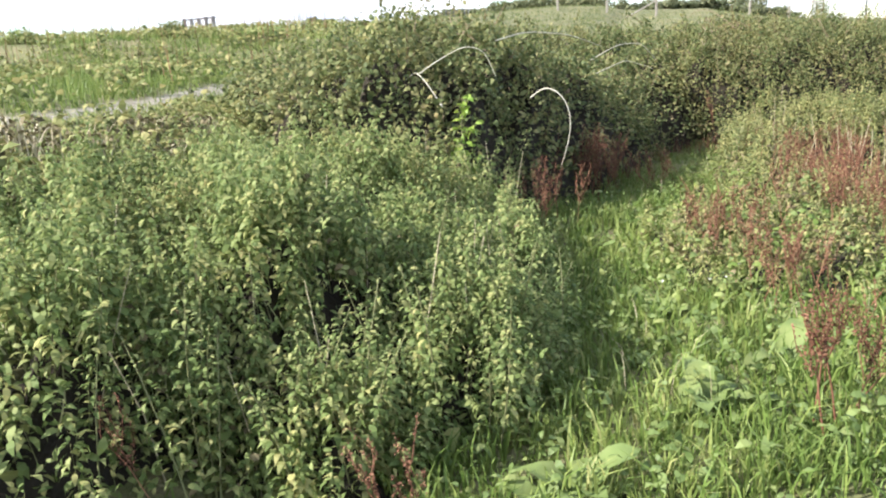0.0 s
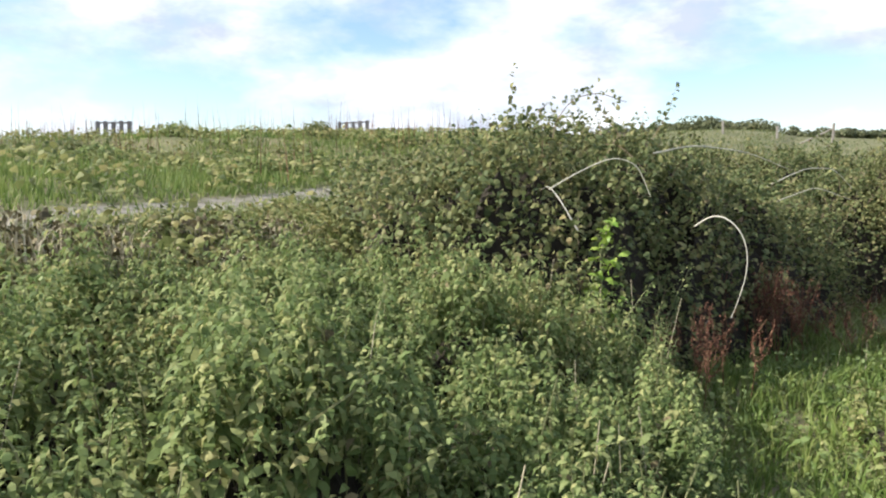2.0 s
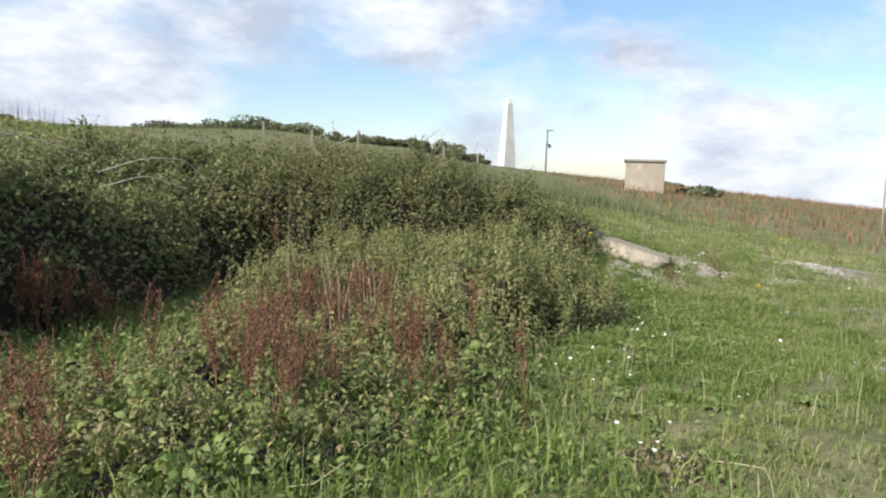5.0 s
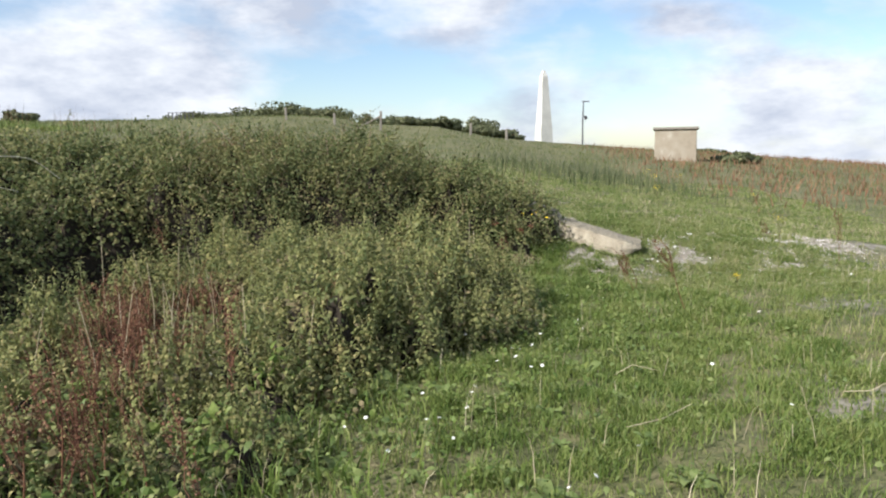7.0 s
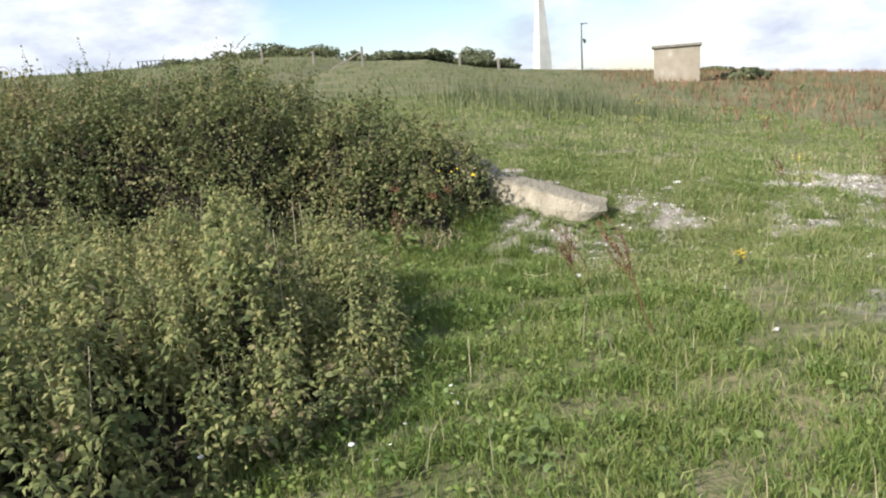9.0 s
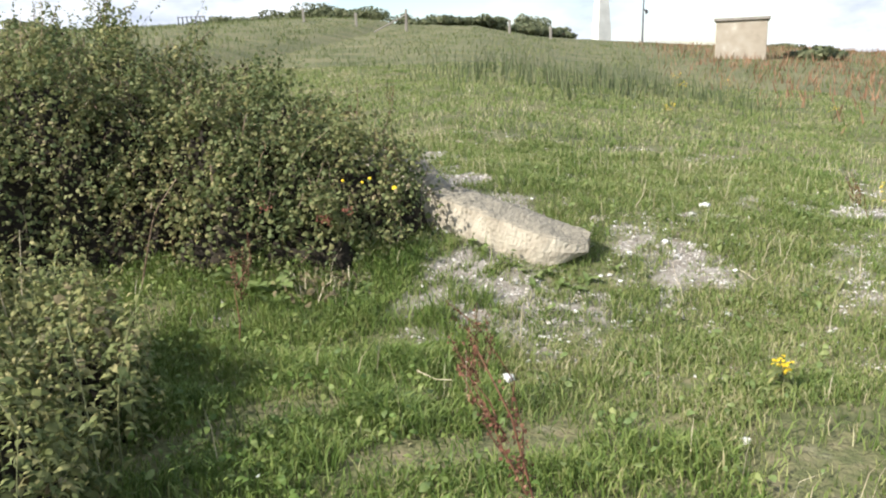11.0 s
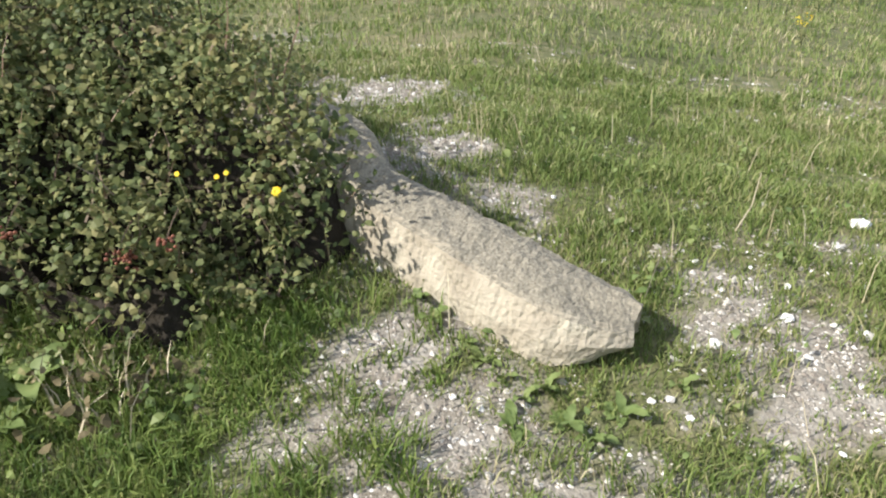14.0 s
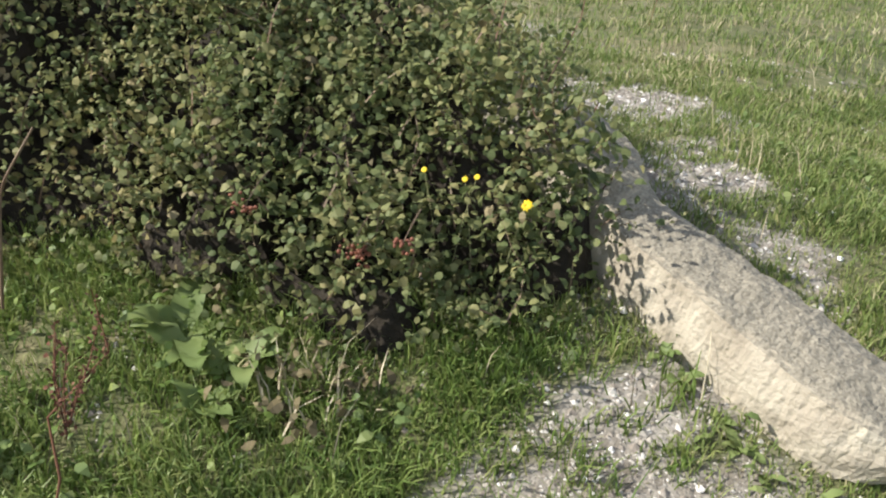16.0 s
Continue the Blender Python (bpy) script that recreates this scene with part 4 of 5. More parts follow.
ragwort(5.02, 9.9, 0.7, 600, "tall ragwort with a yellow flat flower head")
ragwort(-0.14, 12.13, 0.95, 601, "ragwort standing above the bramble bush", 30)
for i, (x, y, h) in enumerate([(5.9, 18.0, 0.6), (6.1, 19.3, 0.7), (3.98, 8.75, 0.16), (4.85, 14.5, 0.5), (7.4, 20.5, 0.6), (8.5, 18.5, 0.5), (-1.5, 20.0, 0.6)]):
    ragwort(x, y, h, 610 + i, "ragwort with a few yellow flowers")
for x, y, z in [(2.0, 10.56, 0.73), (1.84, 10.53, 0.81), (1.78, 10.54, 0.80), (1.9, 10.56, 0.78), (-6.35, 1.36, 0.98), (-6.25, 1.45, 0.99)]:
    f = simple_flower(int(abs(x) * 1000), 0.32, YELLOW, 0.021 if x == 2.0 else 0.011, "bright yellow daisy-like flower among the leaves", "yellow_flower", "flower", "yellow flowers", (0.1, -0.8, 0.55))
    f.matrix_basis = pose(x, y - 0.05, z - 0.32)


def straw_stalk(seed, h):
    r = np.random.default_rng(seed)
    v, t = tube([(0, 0, 0), (r.normal(0, 0.02), r.normal(0, 0.02), h * 0.5), (r.normal(0, 0.04), r.normal(0, 0.04), h)], 0.004, 4, 0.5)
    return tagged(new("dead_stalk", mesh_from("dead_stalk", v, t, STRAW, True)), "thin pale dead stalk", "dead stalk", "pale dead stalks")


straw_kinds = [straw_stalk(700 + i, h) for i, h in enumerate((0.75, 0.9, 0.6))]
plant_all(straw_kinds, spots_in(NETTLES, 50, 0.1, x0=-6, y0=-1.4, seed=8) + spots_in(MOUND, 90, 0.1, seed=9), 0.7, 1.05, 7, ceiling=1.05)
for i, (x, y, a, L) in enumerate([(1.34, 3.96, 118, 0.5), (1.55, 5.0, 100, 0.3), (0.2, 2.2, 40, 0.35), (-2.2, 1.9, 130, 0.3), (-1.9, 1.85, 110, 0.3), (4.3, 10.3, 10, 0.4), (2.3, 8.9, 60, 0.25), (-3.6, 2.0, 10, 0.4), (3.8, 11.2, 150, 0.4), (2.9, 4.6, 70, 0.3)]):
    o = straw_stalk(720 + i, L)
    o.matrix_basis = pose(x, y, on_ground(x, y, 0.05), 82, 0, a)


def cane(points, label, mat=PALE_CANE, radius=0.0075):
    """One arching bramble cane through a few points, smoothed."""
    p = np.array(points, float)
    k = np.linspace(0, len(p) - 1, 24)
    q = np.stack([np.interp(k, np.arange(len(p)), p[:, i]) for i in range(3)], 1)
    for _ in range(5):
        q[1:-1] = (q[:-2] + q[1:-1] * 2 + q[2:]) / 4
    ob = tagged(new("bramble_cane", mesh_from("bramble_cane", *tube(q, radius, 5, 0.5), mat, True)), label, "bramble cane", "arching canes")
    return ob


PALE = "pale bare bramble cane arching out of the thicket"
cane([(-4.74, 3.95, 1.2), (-4.62, 3.85, 1.29), (-4.51, 3.8, 1.28), (-4.39, 3.78, 1.16), (-4.36, 3.8, 0.95), (-4.42, 3.82, 0.72), (-4.47, 3.85, 0.58)], PALE, PALE_CANE, 0.006)
cane([(-5.38, 3.2, 1.2), (-5.5, 3.2, 1.4), (-5.6, 3.25, 1.5), (-5.72, 3.35, 1.44)], PALE, PALE_CANE, 0.006)
cane([(-5.58, 3.2, 1.47), (-5.42, 3.3, 1.58), (-5.22, 3.45, 1.69), (-5.06, 3.5, 1.64), (-4.98, 3.55, 1.42)], PALE, PALE_CANE, 0.0055)
cane([(-5.05, 4.0, 1.72), (-4.85, 4.6, 1.80), (-4.5, 5.4, 1.76), (-4.2, 6.2, 1.62)], PALE, PALE_CANE, 0.007)
cane([(-4.4, 7.0, 1.45), (-4.05, 7.6, 1.64), (-3.75, 8.2, 1.64), (-3.55, 8.4, 1.4)], PALE, PALE_CANE, 0.007)
cane([(-4.3, 6.8, 1.3), (-3.95, 7.2, 1.44), (-3.6, 7.6, 1.3)], PALE, PALE_CANE, 0.006)
tall_shoot = cane([(-5.8, 3.9, 1.5), (-5.8, 3.98, 1.95), (-5.68, 4.08, 2.15), (-5.5, 4.18, 2.2), (-5.3, 4.25, 2.12)], "leafy bramble shoot arching above the thicket", CANE, 0.005)
sp = np.stack([np.interp(rng.random(46), [0, 1], [-5.8, -5.28]), rng.normal(4.1, 0.06, 46), np.zeros(46)], 1)
sp[:, 2] = 2.2 - 1.5 * (sp[:, 0] + 5.52) ** 2 + rng.normal(0, 0.025, 46)
part_mesh("leaves", mesh_from("leaves", *leaves(sp, rng.normal(size=sp.shape) + np.array([0, 0, 0.6]), rng.uniform(0.03, 0.05, 46), 0.75), BRAMBLE), tall_shoot, kind="stuff")
cane([(0.6, 9.75, 0.3), (0.75, 9.7, 0.75), (0.9, 9.72, 0.95)], "bramble cane leaning on the bush", CANE, 0.006)
r8 = np.random.default_rng(88)
for k in range(26):
    V = bankV if k < 13 else cornerV
    a = V[r8.choice(np.where(V[:, 2] > ground_z(V[:, 0], V[:, 1]) + 0.6)[0])]
    d = r8.normal(0, 0.3, 2)
    cane([a - np.array([d[0], d[1], 0.25]), a + np.array([0, 0, 0.1]), a + np.array([d[0] * 0.7, d[1] * 0.7, 0.12]), a + np.array([d[0] * 1.3, d[1] * 1.3, -0.12])], "thin brown bramble cane arching over the leaves", CANE, 0.0045)


def sapling(x, y, h):
    """A bright young shoot with pale green leaves in front of the bank."""
    r = np.random.default_rng(90)
    top = tagged(new("elder_sapling"), "young bright green sapling before the dark bank", "sapling")
    top.matrix_world = pose(x, y, on_ground(x, y, -0.02))
    part_mesh("stem", mesh_from("stem", *tube([(0, 0, 0), (0.05, 0, h * 0.4), (0.02, 0.05, h * 0.8), (0.08, 0.05, h)], 0.01, 5, 0.6), STEM, True), top)
    n = 130
    f = r.uniform(0.25, 1, n)
    pos = np.stack([0.06 * f + r.normal(0, 0.06, n), 0.04 * f + r.normal(0, 0.06, n), f * h], 1)
    part_mesh("leaves", mesh_from("leaves", *leaves(pos, np.tile((0, 0, 1.0), (n, 1)) + r.normal(0, 0.5, (n, 3)), r.uniform(0.05, 0.09, n), 0.55), BRIGHT), top, "fresh yellow-green leaves")
    return top


BRIGHT = material("bright_leaf", [(0.3, (0.16, 0.27, 0.04)), (0.7, (0.30, 0.38, 0.07))], 0.5, 5, 3, 0.4, 0.35)
sapling(-5.22, 3.03, 1.15)

def berry_head(x, y, z, seed):
    """A drooping head of dried berries on a short stalk."""
    r = np.random.default_rng(seed)
    top = tagged(new("berry_head"), "dried red-brown berry head hanging in the bramble", "berries", "berry heads")
    top.matrix_world = pose(x, y, z)
    part_mesh("stalk", mesh_from("stalk", *tube([(0, 0.12, 0.08), (0.01, 0.05, 0.06), (0, 0, 0)], 0.003, 4, 0.4), CANE), top)
    for _ in range(16):
        bm = bmesh.new()
        bmesh.ops.create_icosphere(bm, subdivisions=1, radius=r.uniform(0.006, 0.009))
        bmesh.ops.translate(bm, vec=Vector((r.normal(0, 0.022), r.normal(0, 0.015), r.normal(0, 0.018))), verts=bm.verts)
        part("berry", bm, BERRY, top)
    return top


BERRY = material("dried_berry", [(0.25, (0.10, 0.035, 0.022)), (0.75, (0.24, 0.09, 0.05))], 0.55, 20, 3, 0, 0, obj_random=0.4)
for i, (x, y, z) in enumerate([(1.78, 10.22, 0.64), (1.66, 10.2, 0.58), (1.62, 10.19, 0.6), (1.3, 10.1, 0.7)]):
    berry_head(x, y, z, 830 + i)

# ---- chalk stones and gravel ----
def pebble(seed, sub=1):
    bm = bmesh.new()
    bmesh.ops.create_icosphere(bm, subdivisions=sub, radius=0.5)
    r = np.random.default_rng(seed)
    for v in bm.verts:
        v.co *= 0.75 + 0.5 * r.random()
        v.co.z *= 0.6
    me = bpy.data.meshes.new("chalk_stone")
    bm.to_mesh(me)
    bm.free()
    me.materials.append(CHALK)
    return me


STONES = [pebble(800 + i, 2) for i in range(4)]
stone_at = [(3.64, 10.56, 0.045), (2.74, 8.95, 0.075), (4.08, 9.84, 0.05), (4.42, 11.56, 0.09), (4.2, 10.7, 0.05), (3.66, 8.28, 0.05), (3.57, 7.27, 0.045), (3.92, 10.73, 0.045), (4.25, 11.3, 0.06)]
stone_at += [(x, y, rng.uniform(0.012, 0.035)) for x, y in scattered([(2.8, 10.05), (3.9, 10.6), (3.3, 9.9), (2.0, 13.0), (2.7, 11.6), (2.95, 9.5), (6.0, 11.7), (3.4, 10.9)], 72, 0.25, 801)]
for i, (x, y, s) in enumerate(stone_at):
    o = new("chalk_stone", STONES[i % 4])
    o.matrix_basis = pose(x, y, on_ground(x, y, s * 0.15), rng.uniform(-20, 20), rng.uniform(-20, 20), rng.uniform(0, 360)) @ Matrix.Scale(s, 4)
    tagged(o, "small rough white chalk stone lying in the turf", "stone", "chalk stones")


def gravel(count):
    p = np.stack([rng.uniform(0.7, 7.5, count), rng.uniform(8.9, 14.4, count)], 1)
    p = p[rng.random(count) < np.clip(bare_at(p[:, 0], p[:, 1]) * 1.3 - 0.05 + 0.3 * lumps(p[:, 0], p[:, 1], 45, 0.3), 0.01, 1)]
    n = len(p)
    s = np.clip(rng.lognormal(-5.15, 0.55, n), 0.003, 0.024)[:, None, None]
    base = np.array([(1, 0, 0), (0.2, 0.9, 0.1), (-0.9, 0.3, 0), (-0.3, -0.8, 0.1), (0.6, -0.7, -0.1), (0, 0.1, 0.75)])
    v = base[None] * rng.uniform(0.6, 1.2, (n, 6, 1)) * s
    v = v + np.concatenate([p, ground_z(p[:, 0], p[:, 1])[:, None]], 1)[:, None]
    t = np.array([(0, 1, 5), (1, 2, 5), (2, 3, 5), (3, 4, 5), (4, 0, 5)])
    return tagged(new("gravel", mesh_from("gravel", v.reshape(-1, 3), (t[None] + 6 * np.arange(n)[:, None, None]).reshape(-1, 3), CHALK)), "loose pale chalk gravel on bare patches", "gravel", kind="stuff")


gravel(210000)

# ---- long grass further off ----
def long_grass(label, count, x0, x1, y0, y1, h0, h1, w, mat, keep, lean=0.5):
    s = grass_spots(count, x0, x1, y0, y1, keep)
    h = rng.uniform(h0, h1, len(s))
    return tagged(new("long_grass", mesh_from("long_grass", *blades(s, h, w, lean, w > 0.012), mat)), label, "grass", kind="stuff")


def clear(x, y):
    out = np.ones(np.shape(x))
    for o in (BANK, CORNER, MOUND, NETTLES):
        out = out * (inside(o, x, y) < 0.1)
    return out


long_grass("rough long grass on the hillside", 60000, -8, 34, 19, 75, 0.1, 0.26, 0.035, TALL_GRASS, lambda x, y: ramp((y - 17) / 16) * np.clip(0.45 + 0.5 * lumps(x, y, 51, 5), 0.05, 1) * (17.0 / np.maximum(y, 17)) ** 0.6, 1.0)
long_grass("green grass and herbs above the track", 45000, -26, -8.4, -3, 22, 0.08, 0.26, 0.018, LUSH, lambda x, y: clear(x, y) * (bare_at(x, y) < 0.3) * np.clip(0.5 + 0.5 * lumps(x, y, 52, 2), 0.08, 1))
RUSH = material("rush_stem", [(0.2, (0.05, 0.07, 0.03)), (0.5, (0.11, 0.135, 0.06)), (0.8, (0.20, 0.20, 0.10))], 0.6, 1.2, 4, 0.6, 0.25)
long_grass("patchy clump of grey-green rushes", 26000, -1, 12, 17, 31, 0.2, 0.58, 0.024, RUSH, lambda x, y: np.exp(-(((x - 5.2) / 3.4) ** 2 + ((y - 23.5) / 3.0) ** 2) ** 1.3) * np.clip(0.3 + 0.9 * lumps(x, y, 53, 1.1), 0, 1), 0.45)
long_grass("reddish brown sorrel and dry grass", 60000, 8, 60, 17, 75, 0.18, 0.48, 0.045, RED_GRASS, lambda x, y: ramp((y - 17) / 9) * ramp((x - 7 - 0.12 * (y - 20)) / 5) * np.clip(0.28 + 0.6 * lumps(x, y, 54, 3), 0.04, 1) * (20.0 / np.maximum(y, 20)) ** 0.5, 0.8)
long_grass("grass and weeds in the ditch", 46000, -5, 0.8, -1.5, 6.5, 0.08, 0.28, 0.011, LUSH, lambda x, y: clear(x, y) * ramp((0.6 - x) / 1.5) * np.clip(0.5 + 0.6 * lumps(x, y, 55, 0.6), 0.05, 1), 0.8)
long_grass("sparse dry grass stems", 5000, -4, 9, 0, 16, 0.15, 0.35, 0.004, STRAW, lambda x, y: clear(x, y) * np.clip(0.3 + 0.5 * lumps(x, y, 56, 1.2), 0, 1), 0.6)
long_grass("dead stalks along the skyline", 6000, -34, -9, 5, 28, 0.35, 0.9, 0.014, RUST, lambda x, y: np.clip(lumps(x, y, 57, 2.5), 0, 1), 0.25)

long_grass("rough olive grass on the far slope", 26000, -48, -6, 17, 85, 0.12, 0.28, 0.05, TALL_GRASS, lambda x, y: clear(x, y) * np.clip(0.5 + 0.5 * lumps(x, y, 65, 5), 0.1, 1))
long_grass("withered grass on the bank below the track", 15000, -7.9, -6.2, -3, 4.5, 0.05, 0.16, 0.009, GRASS, lambda x, y: clear(x, y) * np.clip(0.55 + 0.5 * lumps(x, y, 66, 0.5), 0.1, 1), 0.8)
long_grass("withered leaves on the bank below the track", 900, -7.8, -6.2, -3, 4.5, 0.04, 0.1, 0.011, WITHERED, lambda x, y: clear(x, y) * np.clip(0.2 + 0.7 * lumps(x, y, 67, 0.6), 0, 1), 1.0)

long_grass("green grass beside the track", 52000, -14, -7.9, -4, 10, 0.05, 0.14, 0.0125, LUSH, lambda x, y: clear(x, y) * np.clip(1 - 2.2 * bare_at(x, y), 0, 1) * np.clip(0.75 + 0.4 * lumps(x, y, 70, 0.9), 0.2, 1), 0.9)


def low_herbs(count):
    """Broad small leaves low in the turf."""
    s = grass_spots(count, -4.5, 6, 0, 12.5, lambda x, y: turf_keep(x, y) * np.clip(0.1 + 0.9 * lumps(x, y, 58, 0.5) + 0.4 * ramp((1 - x) / 3), 0, 1))
    s[:, 2] += rng.uniform(0.02, 0.09, len(s))
    v, t = leaves(s, np.tile((0, 0, 1.0), (len(s), 1)) + rng.normal(0, 0.5, s.shape), rng.uniform(0.025, 0.06, len(s)), 0.6)
    return tagged(new("low_herbs", mesh_from("low_herbs", v, t, DOCK)), "low broad-leaved herbs among the turf", "herbs", kind="stuff")


low_herbs(34000)


def edge_herbs(count):
    """Lush leaves along the foot of the weeds, where the turf is wettest."""
    def keep(x, y):
        d = np.maximum(inside(MOUND, x, y), inside(LOW, x, y))
        return ramp((d + 1.6) / 1.2) * (d < 0.05) * np.clip(0.5 + 0.6 * lumps(x, y, 68, 0.45), 0, 1) * (bare_at(x, y) < 0.3)
    s = grass_spots(count, -4.5, 3.4, 0.5, 10.2, keep)
    s[:, 2] += rng.uniform(0.02, 0.12, len(s))
    v, t = leaves(s, np.tile((0, 0, 1.0), (len(s), 1)) + rng.normal(0, 0.55, s.shape), rng.uniform(0.02, 0.05, len(s)), 0.6)
    return tagged(new("edge_herbs", mesh_from("edge_herbs", v, t, LUSH)), "lush bright green herbs at the foot of the weeds", "herbs", kind="stuff")


edge_herbs(42000)


def ditch_herbs(count):
    """Rank broad leaves in the open ground between the nettles and the docks."""
    s = grass_spots(count, -4.7, 0.4, -2.6, 5.2, lambda x, y: clear(x, y) * np.clip(0.5 + 0.6 * lumps(x, y, 71, 0.5), 0, 1) * ramp((0.8 - x) / 2.2))
    s[:, 2] += rng.uniform(0.02, 0.2, len(s)) * np.clip(0.7 + 0.5 * lumps(s[:, 0], s[:, 1], 72, 0.4), 0.1, 1.4)
    v, t = leaves(s, np.tile((0, 0, 1.0), (len(s), 1)) + rng.normal(0, 0.6, s.shape), rng.uniform(0.03, 0.075, len(s)), 0.55)
    return tagged(new("ditch_herbs", mesh_from("ditch_herbs", v, t, DOCK)), "rank green herbs in the open ditch", "herbs", kind="stuff")


ditch_herbs(21000)


def slope_herbs(count):
    s = grass_spots(count, -20, -4.5, -3, 18, lambda x, y: clear(x, y) * (bare_at(x, y) < 0.25) * np.clip(0.3 + 0.8 * lumps(x, y, 59, 1.2), 0, 1))
    s[:, 2] += rng.uniform(0.03, 0.12, len(s)) * (1 + 0.8 * (s[:, 0] < -8.5))
    v, t = leaves(s, np.tile((0, 0, 1.0), (len(s), 1)) + rng.normal(0, 0.6, s.shape), rng.uniform(0.05, 0.13, len(s)), 0.65)
    return tagged(new("slope_herbs", mesh_from("slope_herbs", v, t, WEED)), "mixed low herbs on the hillside", "herbs", kind="stuff")


slope_herbs(48000)


def bank_herbs(count):
    s = grass_spots(count, -7.9, -6.0, -3.2, 4.2, lambda x, y: clear(x, y) * (bare_at(x, y) < 0.25) * np.clip(0.45 + 0.6 * lumps(x, y, 69, 0.6), 0, 1))
    s[:, 2] += rng.uniform(0.02, 0.14, len(s))
    v, t = leaves(s, np.tile((0, 0, 1.0), (len(s), 1)) + rng.normal(0, 0.55, s.shape), rng.uniform(0.035, 0.07, len(s)), 0.6)
    return tagged(new("bank_herbs", mesh_from("bank_herbs", v, t, WEED)), "low olive herbs on the bank below the track", "herbs", kind="stuff")


bank_herbs(16000)

def weed_clump(x, y, w, h, seed):
    """A rounded clump of rank weeds standing over the grass."""
    r = np.random.default_rng(seed)
    top = tagged(new("weed_clump"), "dark green clump of rank weeds above the track", "weeds", "weed clumps on the hillside")
    top.matrix_world = pose(x, y, on_ground(x, y, -0.02))
    n = int(500 * w)
    a, d = r.uniform(0, 6.28, n), np.sqrt(r.random(n))
    p = np.stack([np.cos(a) * d * w / 2, np.sin(a) * d * w / 2, h * np.sqrt(1 - 0.9 * d * d) * r.uniform(0.5, 1.05, n)], 1)
    stems = blades(p * np.array([1, 1, 0]), p[:, 2] * 1.1, 0.01, 0.3, True)
    part_mesh("stem_growth", mesh_from("stem_growth", *stems, STEM), top, kind="stuff")
    part_mesh("leaves", mesh_from("leaves", *leaves(p, r.normal(0, 0.6, p.shape) + np.array([0, 0, 0.8]), r.uniform(0.05, 0.1, n), 0.55), BRAMBLE if seed % 2 else NETTLE), top, kind="stuff")
    return top


for i, (x, y) in enumerate([(-11.2, 1.9), (-12.0, 2.6), (-11.6, 4.8), (-12.8, 5.4), (-10.4, 6.2), (-13.5, 1.2), (-14.5, 3.6), (-13.2, 7.8), (-11.0, 8.6), (-15.0, 6.8), (-10.0, 0.4), (-12.4, -0.4), (-15.6, 10.2), (-12.6, 10.8), (-10.4, 10.4), (-16.5, 1.8)]):
    weed_clump(x, y, 0.6 + 0.5 * ((i * 37) % 10) / 10, 0.2 + 0.2 * ((i * 53) % 10) / 10, 1100 + i)

# ---- ridge: shrubs, fence, pole, shelter ----
def shrub(x, y, w, h, seed, label="dark rounded shrub on the ridge", group="ridge shrubs"):
    r = np.random.default_rng(seed)
    top = tagged(new("shrub"), label, "shrub", group)
    top.matrix_world = pose(x, y, on_ground(x, y, -0.15))
    stems = [tube([(0, 0, 0), (math.cos(a) * w * 0.12, math.sin(a) * w * 0.12, h * 0.3), (math.cos(a) * w * 0.3, math.sin(a) * w * 0.25, h * 0.7)], 0.09, 5, 0.7) for a in r.uniform(0, 6.28, 5)]
    part_mesh("stems", mesh_from("stems", *join(*stems), CANE, True), top)
    n = 1300
    c = r.normal(size=(9, 3)) * np.array([w * 0.28, w * 0.25, h * 0.16]) + np.array([0, 0, h * 0.55])
    k = r.integers(0, 9, n)
    d = unit(r.normal(size=(n, 3)))
    p = c[k] + d * (r.uniform(0.75, 1.05, n) * r.uniform(0.8, 1.2, 9)[k])[:, None] * np.array([w * 0.24, w * 0.24, h * 0.28])
    p[:, 2] = np.maximum(p[:, 2], 0.1)
    part_mesh("crown", mesh_from("crown", *leaves(p, d + r.normal(0, 0.4, d.shape), r.uniform(0.22, 0.42, n), 0.7), SHRUB), top)
    return top


r9 = np.random.default_rng(9)
for i in range(17):
    f = i / 16
    shrub(-27 + 38 * f + r9.normal(0, 0.8), 98 + 10 * f + r9.normal(0, 2), r9.uniform(4, 6), r9.uniform(1.3, 2.0) * (0.75 + 0.5 * math.sin(3.1 * f)), 900 + i)
for i in range(9):
    shrub(-1.0 + 1.7 * i, 88 + 1.2 * i, 3.0, 1.15, 930 + i, "low dark hedge bush on the ridge", "ridge hedge")
for i, (x, y, w, h) in enumerate([(10.5, 110, 4.6, 3.0), (13.4, 105.5, 3.2, 1.5), (-32, 66, 2.2, 0.8), (76, 148, 8, 3.6), (60, 140, 9, 1.6), (92, 150, 12, 1.6), (20.0, 47.5, 1.6, 0.6), (21.5, 49, 2.0, 0.5), (48, 120, 7, 1.2), (115, 160, 14, 2.0), (40, 105, 5, 1.0)]):
    shrub(x, y, w, h, 950 + i, "dark shrub on the skyline", "skyline shrubs")


def fence_post(x, y, h, brace=False):
    top = tagged(new("fence_post"), "weathered pale wooden fence post on the ridge", "fence post", "fence posts")
    top.matrix_world = pose(x, y, on_ground(x, y, -0.1), 0, rng.uniform(-3, 3), 10)
    part("post", box_bm(-0.09, 0.09, -0.09, 0.09, 0, h), OLD_WOOD, top)
    if brace:
        v, t = tube([(-2.4, 0, 0.1), (-1.2, 0, h * 0.4), (-0.1, 0, h * 0.75)], 0.06, 6, 0)
        part_mesh("brace", mesh_from("brace", v, t, OLD_WOOD), top, "slanting wooden brace")
    return top


fence_post(-2.35, 64.2, 1.7, True)
for x, y in ((-6.3, 66), (-10.5, 67), (5.5, 70), (9.0, 72)):
    fence_post(x, y, 1.15)


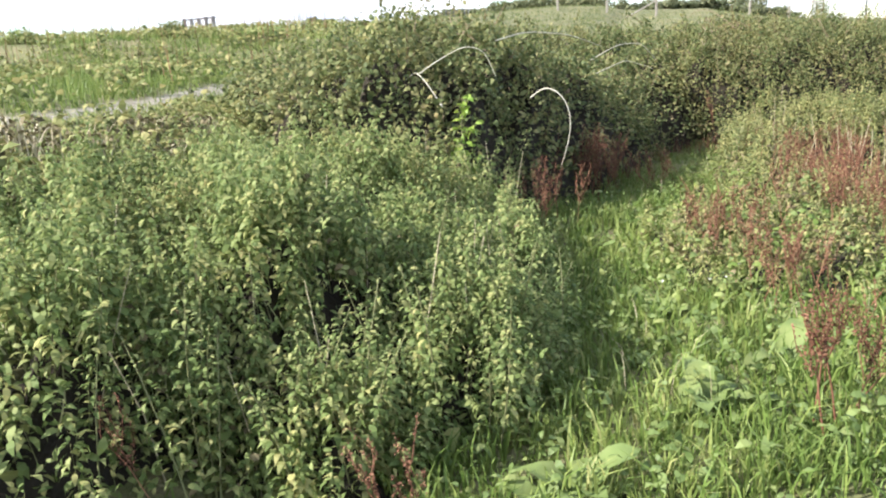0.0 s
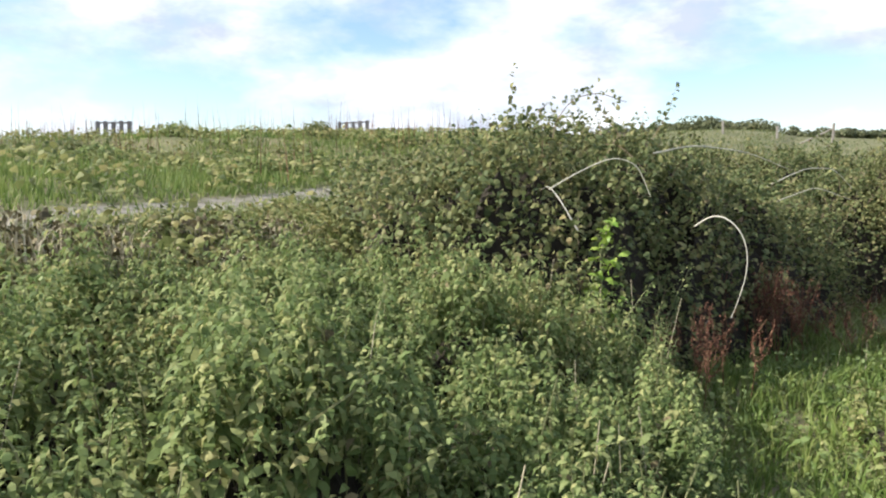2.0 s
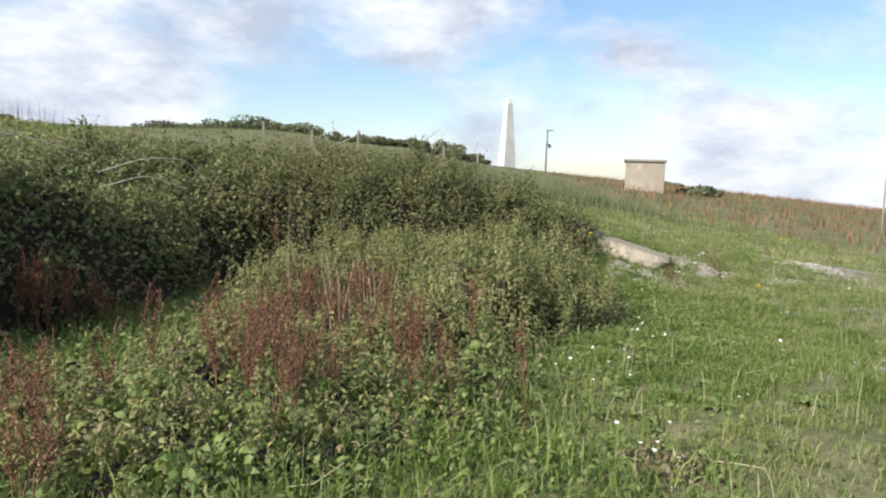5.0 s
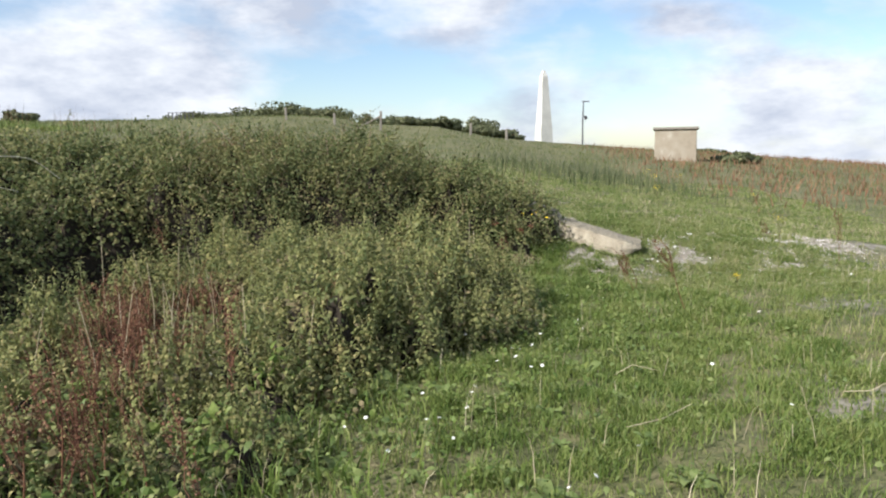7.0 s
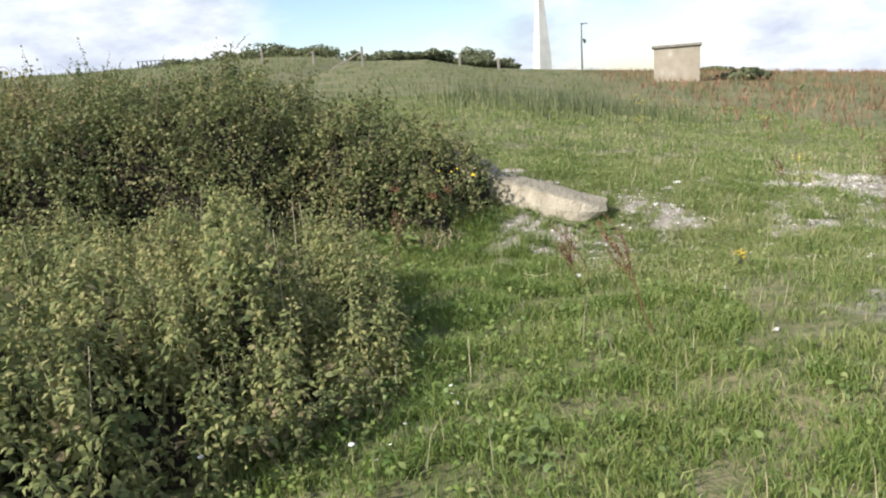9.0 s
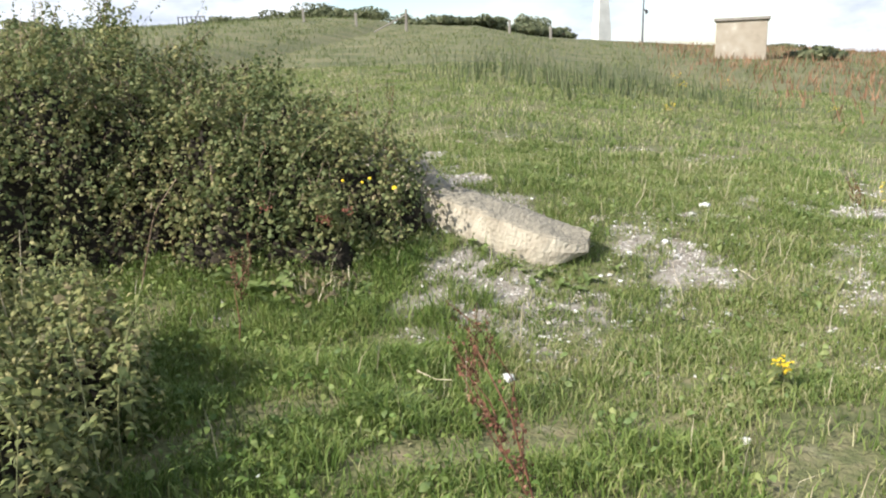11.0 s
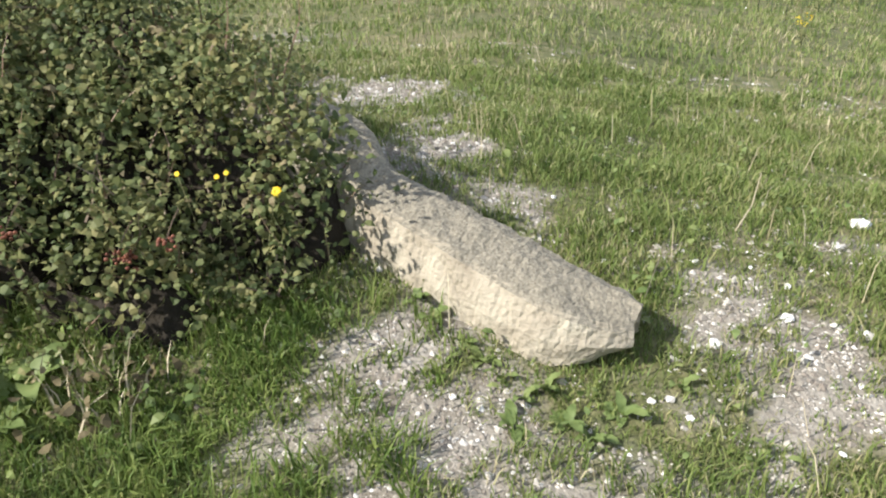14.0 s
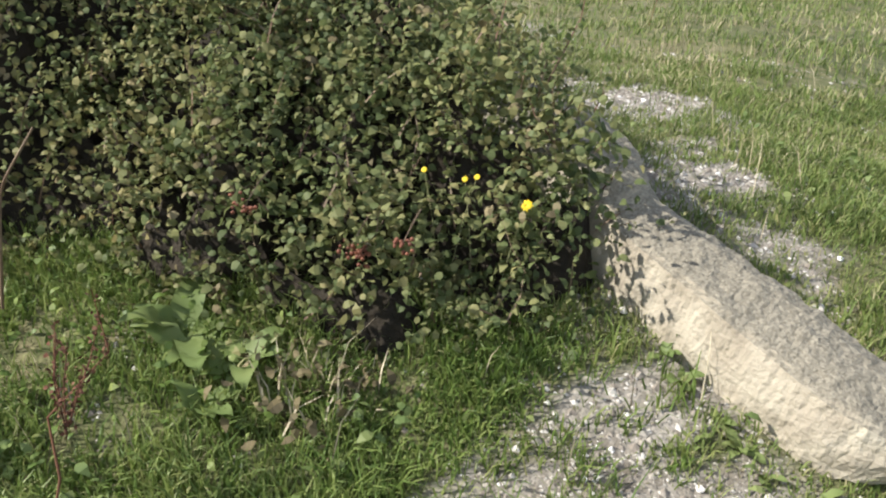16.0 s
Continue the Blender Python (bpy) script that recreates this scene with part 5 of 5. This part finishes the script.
def thin_pole(x, y, h):
    v, t = tube([(0, 0, -0.3), (0, 0, h * 0.5), (0.02, 0, h)], 0.035, 6, 0.2)
    ob = tagged(new("thin_pole", mesh_from("thin_pole", v, t, OLD_WOOD, True)), "thin pale upright pole in the rough grass", "pole")
    ob.matrix_world = pose(x, y, on_ground(x, y))
    return ob


thin_pole(19.2, 27.6, 2.3)


def picket_frame(x, y, w, h, posts):
    """A short run of dark upright pickets under one top rail."""
    top = tagged(new("picket_frame"), "short low frame of dark wooden pickets on the skyline", "fence", "picket frames")
    top.matrix_world = pose(x, y, on_ground(x, y, -0.02), 0, rng.uniform(-2, 2), rng.uniform(5, 25))
    for i in range(posts):
        a = -w / 2 + w * i / (posts - 1)
        part("picket", box_bm(a - 0.045, a + 0.045, -0.03, 0.03, 0, h * rng.uniform(0.94, 1.0), 0), DARK_METAL, top)
    part("rail", box_bm(-w / 2 - 0.06, w / 2 + 0.06, 0.032, 0.07, h * 0.86, h * 0.93, 0), DARK_METAL, top)
    return top


for x, y, w, h, n in [(-21.3, 7.7, 0.95, 0.68, 6), (-20.4, 12.9, 0.85, 0.5, 5), (-16.2, 17.9, 0.9, 0.45, 5), (-19.6, 67.8, 2.0, 0.7, 7)]:
    picket_frame(x, y, w, h, n)


def dead_clump(x, y, h, seed, label="tussock of brown withered weeds below the track"):
    """A tussock of brown dead leaves and stems on the slope below the track."""
    r = np.random.default_rng(seed)
    top = tagged(new("dead_weed_clump"), label, "weeds", "withered clumps")
    top.matrix_world = pose(x, y, on_ground(x, y, -0.02))
    n = 90
    p = np.stack([r.normal(0, 0.1, n), r.normal(0, 0.1, n), np.zeros(n)], 1)
    part_mesh("stem_growth", mesh_from("stem_growth", *blades(p, r.uniform(0.4, 1, n) * h, 0.008, 0.7), STRAW), top, kind="stuff")
    p = np.stack([r.normal(0, 0.13, 150), r.normal(0, 0.13, 150), r.uniform(0.02, h * 0.7, 150)], 1)
    part_mesh("withered_leaves", mesh_from("withered_leaves", *leaves(p, r.normal(size=p.shape), r.uniform(0.03, 0.06, 150), 0.6), WITHERED), top, kind="stuff")
    return top


for i, (x, y, h) in enumerate([(-7.25, 0.67, 0.35), (-7.1, 0.9, 0.3), (-7.3, 1.8, 0.25), (-7.0, -0.4, 0.25), (-7.2, 2.3, 0.22), (-7.35, -1.1, 0.3), (-6.9, 1.5, 0.2), (-7.5, 0.1, 0.25)]):
    dead_clump(x, y, h, 1000 + i)
dead_clump(1.6, 10.02, 0.2, 1020, "tangle of pale dead grass at the foot of the bramble")
dead_clump(-0.05, 2.1, 0.17, 1030, "grey dried plant with white heads lying in the grass")
dead_clump(0.05, 2.2, 0.12, 1031, "grey dried plant with white heads lying in the grass")
